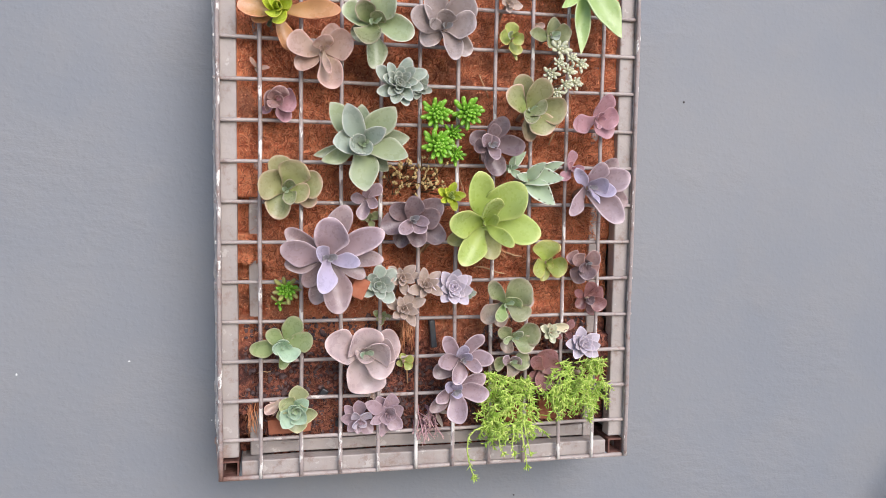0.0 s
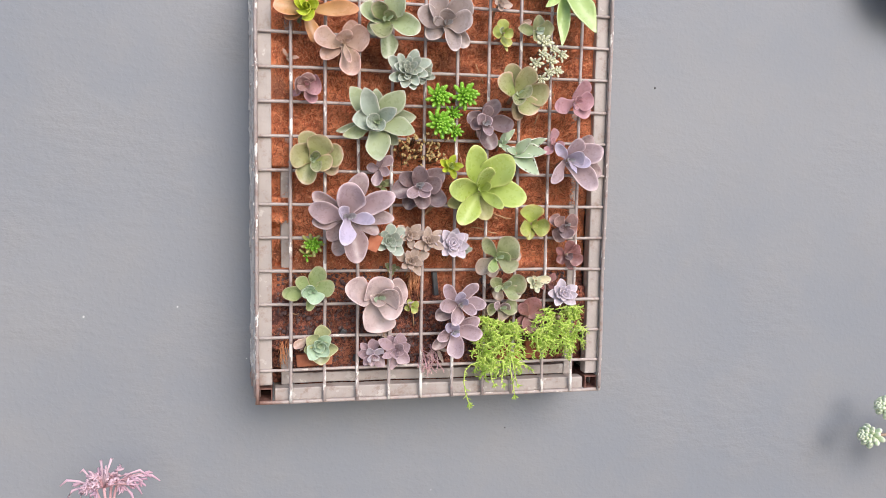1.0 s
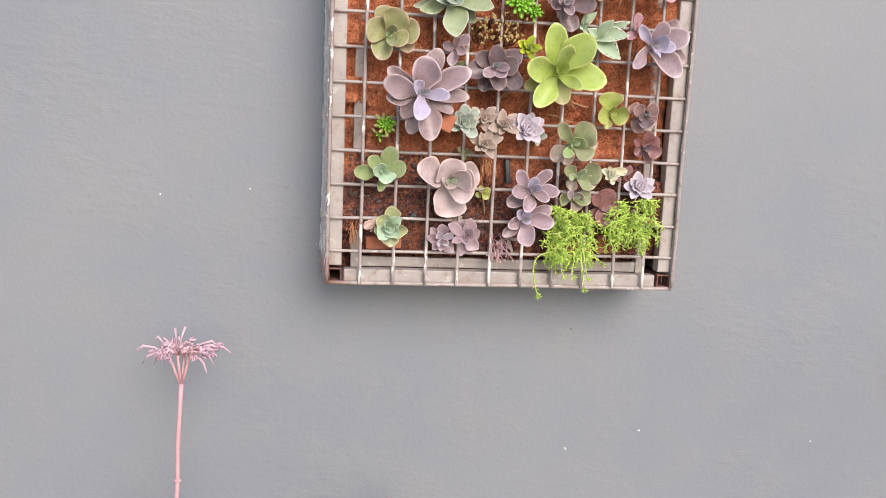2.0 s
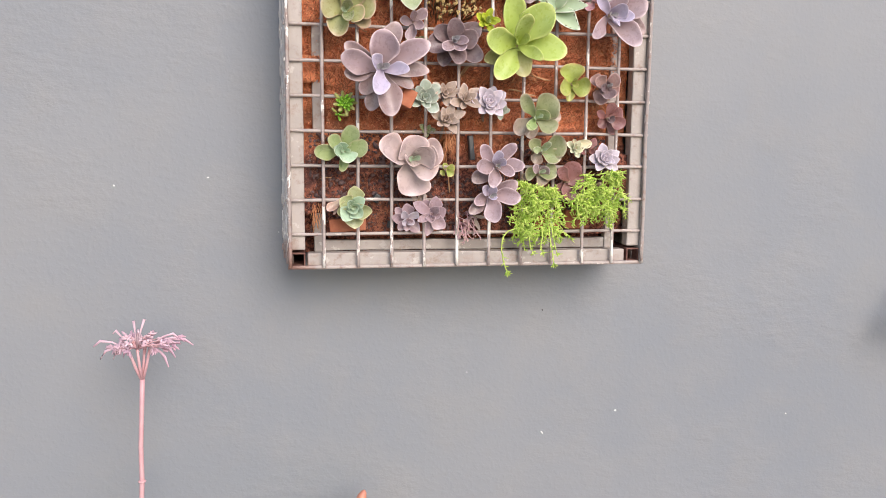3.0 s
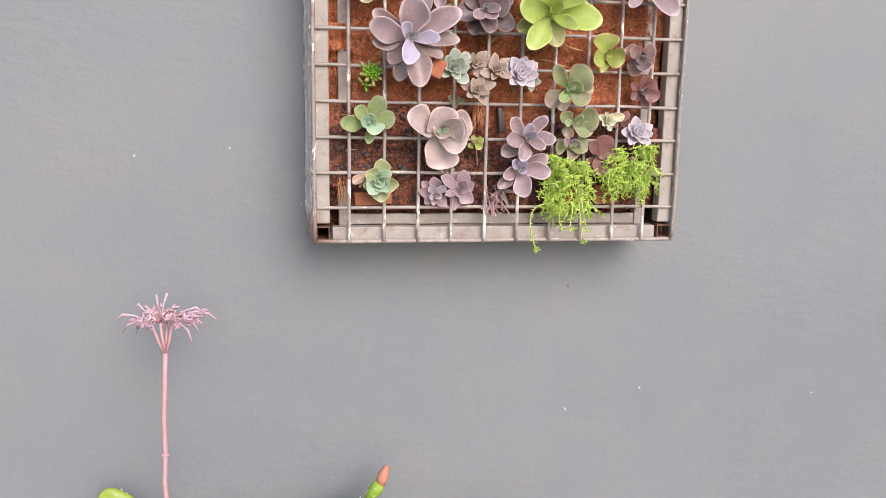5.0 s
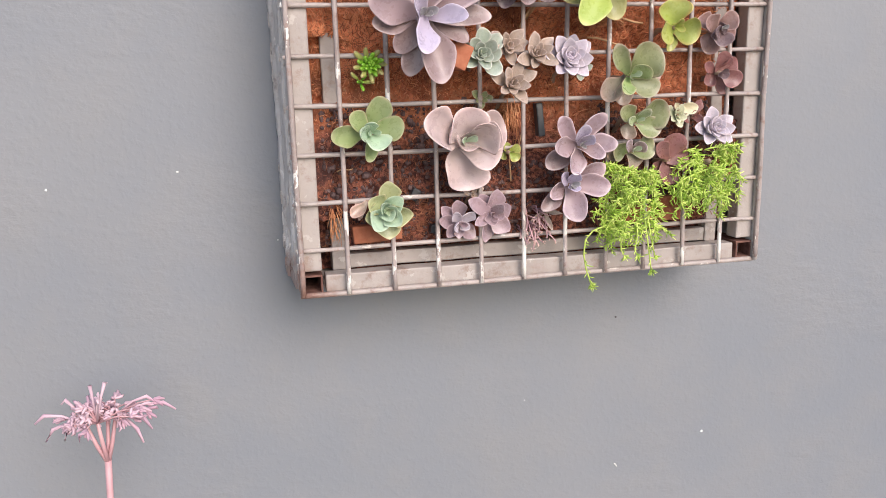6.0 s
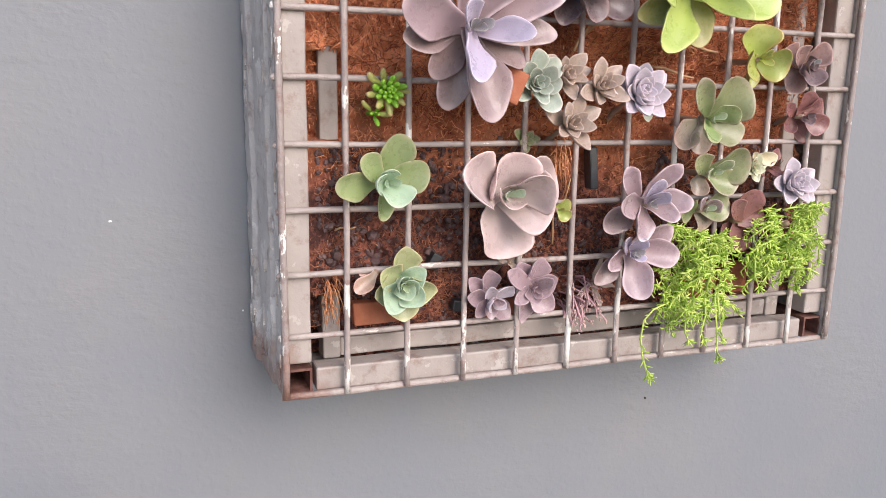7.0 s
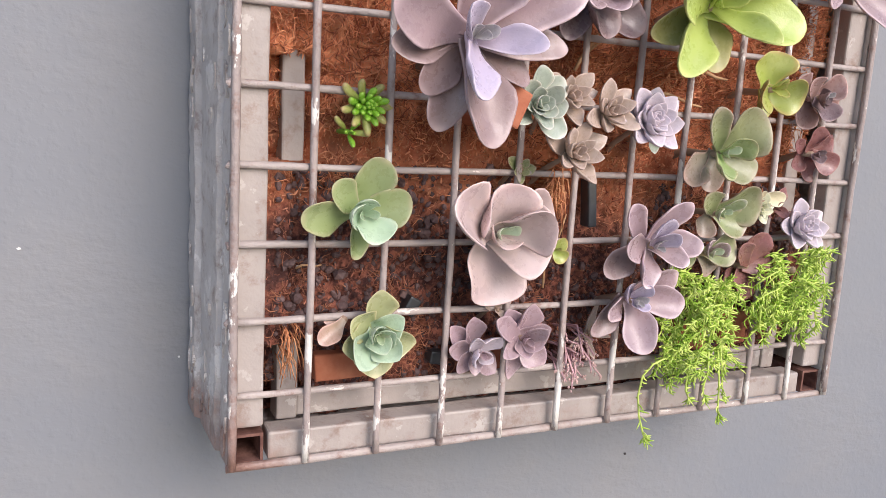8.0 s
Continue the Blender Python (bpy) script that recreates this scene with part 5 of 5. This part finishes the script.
TUFT = tuft_mesh(0.0032)


def pad(parent, base, length, width, thick, turn, yaw=0.0, rows=7):
    m = Matrix.Translation(base) @ pose(0, 0, 0, 0, turn, 0) @ pose(0, 0, 0, 0, 0, yaw)
    ob = put("pad", pad_mesh(length, width, thick), CACTUS, parent, m=m)
    for i in range(1, rows):
        u = i / rows + 0.04
        w = width / 2 * leaf_width("pad", u)
        spots = [(-1, 0), (1, 0)] + [(s, -1) for s in ((-0.5, 0.1, 0.62) if i % 2 else (-0.2, 0.4))]
        for s, side in spots:
            th = thick / 2 * leaf_width("pad", u) ** 0.6
            q = Matrix.Translation((w * s, side * th * math.sqrt(max(0.0, 1 - s * s)), u * length))
            q = q @ (pose(0, 0, 0, 0, 90 * s, 0) if side == 0 else pose(0, 0, 0, 90, 0, 0))
            put("areole", TUFT, SPINE, ob, m=q)
    for a in (-60, -25, 10, 45, 75):
        q = Matrix.Translation((width * 0.46 * math.sin(radians(a)), 0, length * (0.70 + 0.29 * math.cos(radians(a))))) @ pose(0, 0, 0, 0, a, 0)
        put("areole", TUFT, SPINE, ob, m=q)
    return ob


def prickly_pear():
    ob = tagged(new("prickly_pear"), "yellow-green prickly pear cactus with long pads and a coral bud", "cactus")
    o = Vector((-0.12, 0.05, 0.56))
    ob.location = o
    pad(ob, Vector((-0.152, 0.045, 0.588)) - o, 0.282, 0.068, 0.020, -37, 6, 10)
    pad(ob, Vector((-0.127, 0.052, 0.555)) - o, 0.178, 0.068, 0.022, 0, 10)
    pad(ob, Vector((-0.122, 0.050, 0.640)) - o, 0.246, 0.082, 0.022, 62, -8, 9)
    # thin ridged shoot on the middle pad
    n = 12
    radii = [0.0054 * (1 + 0.20 * math.sin(i * 2.2)) for i in range(n)]
    pts = [Vector((-0.1285 + 0.0006 * math.sin(i), 0.052, 0.724 + 0.056 * i / (n - 1))) - o for i in range(n)]
    shoot = put("shoot", tube("shoot", pts, radii[:-1] + [0.003], 8), CACTUSGREEN, ob)
    for i in range(1, 12, 2):
        for s in (-1, 1):
            put("areole", TUFT, SPINE, shoot, m=Matrix.Translation(pts[i] + Vector((0.0052 * s, -0.001, 0))) @ pose(0, 0, 0, 0, 80 * s, 0))
    # bud
    b0, b1 = Vector((0.080, 0.05, 0.768)) - o, Vector((0.100, 0.05, 0.796)) - o
    bud = put("bud", tube("bud", [b0, b0.lerp(b1, 0.3), b0.lerp(b1, 0.65), b1], [0.0055, 0.0095, 0.0108, 0.0092], 12), CACTUSGREEN, ob)
    for k in range(9):
        a = 2.4 * k
        put("areole", TUFT, SPINE, bud, m=Matrix.Translation(b0.lerp(b1, 0.2 + 0.09 * k) + Vector((math.cos(a) * 0.0105, math.sin(a) * 0.0105, 0))) @ pose(0, 0, 0, 0, 60 * math.cos(a), 0))
    tip = b1 + Vector((0.011, 0, 0.030))
    put("bud_tip", tube("bud_tip", [b1 - Vector((0.001, 0, 0.003)), b1.lerp(tip, 0.3), b1.lerp(tip, 0.65), b1.lerp(tip, 0.9), tip], [0.0082, 0.0092, 0.0076, 0.0046, 0.0014], 10), BUDPINK, ob, "coral pink bud tip")


def column_cactus():
    ob = tagged(new("ribbed_cactus"), "pale green ribbed cactus with white woolly areoles", "cactus")
    ob.location = (0.0555, -0.05, 0.57)
    ribs, rings, per = 9, 18, 6
    sides = ribs * per
    verts, faces = [], []
    height, r = 0.243, 0.031
    for i in range(rings):
        s = i / (rings - 1)
        z = height * (1 - (1 - s) ** 1.8)
        rr = r * (1 - max(0.0, (s - 0.45) / 0.55) ** 2.2) ** 0.5 if s < 0.999 else 0.002
        for k in range(sides):
            a = 2 * math.pi * k / sides
            g = 0.80 + 0.20 * abs(math.cos(ribs * a / 2)) ** 0.7
            verts.append((rr * g * math.cos(a), rr * g * math.sin(a), z))
    for i in range(rings - 1):
        for k in range(sides):
            j = (k + 1) % sides
            faces.append((i * sides + k, i * sides + j, (i + 1) * sides + j, (i + 1) * sides + k))
    faces.append(tuple((rings - 1) * sides + k for k in range(sides)))
    body = put("body", raw("body", verts, faces), CACTUSPALE, ob)
    for k in range(ribs):
        a = 2 * math.pi * k / ribs
        for i in range(4, 17, 2):
            s = i / (rings - 1)
            z = height * (1 - (1 - s) ** 1.8)
            rr = r * (1 - max(0.0, (s - 0.45) / 0.55) ** 2.2) ** 0.5
            put("areole", TUFT, SPINE, body, m=Matrix.Translation((rr * math.cos(a), rr * math.sin(a), z)) @ pose(0, 0, 0, 0, 0, math.degrees(a)) @ pose(0, 0, 0, 0, 70, 0))


def woolly_cactus():
    ob = tagged(new("woolly_cactus"), "small white woolly cactus in a pot", "cactus")
    ob.location = (0.1266, 0.02, 0.57)
    verts, faces = [], []
    rings, sides = 16, 24
    for i in range(rings):
        s = i / (rings - 1)
        z = 0.157 * s
        rr = 0.026 * (1 - max(0.0, (s - 0.82) / 0.18) ** 2.4) ** 0.5 if s < 0.999 else 0.003
        for k in range(sides):
            a = 2 * math.pi * k / sides
            g = rr * (1 + 0.12 * math.cos(8 * a + i * 0.8))
            verts.append((g * math.cos(a), g * math.sin(a), z))
    for i in range(rings - 1):
        for k in range(sides):
            j = (k + 1) % sides
            faces.append((i * sides + k, i * sides + j, (i + 1) * sides + j, (i + 1) * sides + k))
    faces.append(tuple((rings - 1) * sides + k for k in range(sides)))
    put("body", raw("body", verts, faces), FUZZ, ob)


def tall_succulent(label, x, y, z0, z1, mat, n, size, bend=0.0, lean=0.0):
    """A leafy head on a bare stem, upright."""
    ob = tagged(new("stemmed_succulent"), label, "succulent", "plants on the ledge")
    ob.location = (x, y, z0)
    h = z1 - z0
    pts = [Vector((bend * (k / 5) ** 2, 0, h * k / 5)) for k in range(6)]
    put("stem", tube("stem", pts, [0.006, 0.0055, 0.005, 0.0045, 0.004, 0.0035], 8), STALK, ob)
    rng = random.Random(int(x * 100))
    for i in range(n):
        s = i / (n - 1)
        m = (Matrix.Translation((bend, 0, h + 0.3 * size * s - 0.2 * size)) @ pose(0, 0, 0, lean, 0, 0) @ pose(0, 0, 0, 0, 0, 137.5 * i) @ pose(0, 0, 0, 0, -(10 + 68 * s + rng.uniform(-5, 5)), 0)
             @ Matrix.Scale(size * (1 - 0.55 * s), 4))
        put("leaf", leaf_of(mat, "point", 0.46, 0.12, 0.14, 0.25), mat, ob, m=m)


pot(-0.222, -0.005, 0.42, 0.045, 0.17, "terracotta pot with a flower stalk on the ledge")
pot(-0.12, 0.05, 0.42, 0.060, 0.17, "terracotta pot with a prickly pear on the ledge")
pot(0.0555, -0.055, 0.42, 0.046, 0.17, "terracotta pot with a ribbed cactus on the ledge")
pot(0.1266, 0.025, 0.42, 0.038, 0.17, "terracotta pot with a woolly cactus on the ledge")
pot(0.312, -0.05, 0.42, 0.065, 0.17, "terracotta pot with a leafy succulent on the ledge")
flower_stalk()
prickly_pear()
column_cactus()
woolly_cactus()
tall_succulent("pale green leafy succulent on a tall stem", 0.312, -0.05, 0.57, 0.762, MINTGREEN, 11, 0.040, 0, 30)

# ---- things hung on the wall beside the planter ----
GROUP = "plants in the hanging pot"
hung = pot(1.475, 0.022, 0.93, 0.094, 0.14, "terracotta pot hung on the wall with pale stonecrop")
put("bracket", box_mesh("bracket", (-0.03, 0.092, 0.10), (0.03, 0.103, 0.13), 0.002), RUST, hung, "rusty wall bracket")


def wall_bowl():
    """A shallow round bowl fixed to the wall, its mouth to the room."""
    ob = tagged(new("wall_bowl"), "beige ceramic bowl with white rim hung on the wall", "wall bowl")
    ob.location = (1.216, WALL_Y, 1.980)
    sides = 40

    def lathe(name, prof, mat, label=""):
        verts, faces = [], []
        for rr, d in prof:
            for k in range(sides):
                t = 2 * math.pi * k / sides
                w = rr * (1 + 0.012 * math.sin(5 * t))
                verts.append((w * math.cos(t), -d, w * math.sin(t)))
        for i in range(len(prof) - 1):
            for k in range(sides):
                j = (k + 1) % sides
                faces.append((i * sides + k, i * sides + j, (i + 1) * sides + j, (i + 1) * sides + k))
        put(name, raw(name, verts, faces), mat, ob, label)

    lathe("body", ((0.002, 0.002), (0.080, 0.002), (0.105, 0.02), (0.122, 0.060), (0.125, 0.070), (0.120, 0.070), (0.114, 0.055), (0.094, 0.02), (0.002, 0.014)), DUSTWALL)
    lathe("rim", ((0.1255, 0.064), (0.1285, 0.069), (0.1275, 0.074), (0.123, 0.075), (0.1195, 0.071)), FLECK, "white glazed rim")


DUSTWALL = speckled("beige_glaze", (0.55, 0.48, 0.42), (0.66, 0.60, 0.54), 30, 0.45)
wall_bowl()


def reaching(label, root, heads, mat, n, size, wr=0.5, kind="bean"):
    ob = tagged(new("trailing_sedum"), label, "succulent", GROUP)
    ob.location = root
    rng = random.Random(4)
    for hx, hy, hz in heads:
        d = Vector((hx, hy, hz)) - Vector(root)
        put("stem", tube("stem", [Vector((0, 0.0, -0.02)), d * 0.4 + Vector((0, 0, 0.012)), d * 0.8 + Vector((0, 0, 0.004)), d], [0.004, 0.0035, 0.003, 0.003], 7), STALK, ob)
        turn = (d.normalized() + Vector((0, -0.5, 0.3))).to_track_quat("Z", "Y").to_matrix().to_4x4()
        for i in range(n):
            s = i / (n - 1)
            m = (Matrix.Translation(d - d.normalized() * size * 0.8 * (1 - s)) @ turn @ pose(0, 0, 0, 0, 0, 137.5 * i + rng.uniform(-8, 8)) @ pose(0, 0, 0, 0, -(5 + 70 * s), 0) @ Matrix.Translation((size * 0.08, 0, 0))
                 @ Matrix.Scale(size * (1.0 - 0.42 * s), 4))
            put("leaf", leaf_of(mat, kind, wr, 0.12, 0.1, 0.1), mat, ob, m=m)


MINT = leaf_paint("mint_leaf", (0.50, 0.62, 0.36), (0.62, 0.72, 0.48), (0.74, 0.76, 0.60), 0.4, mottle=0.1)
reaching("pale mint stonecrop leaning out of the hanging pot", (1.410, 0.02, 1.062), ((1.104, 0.045, 1.074), (1.136, 0.045, 1.130), (1.190, 0.045, 1.084), (1.178, 0.045, 1.041)), MINT, 40, 0.0235)
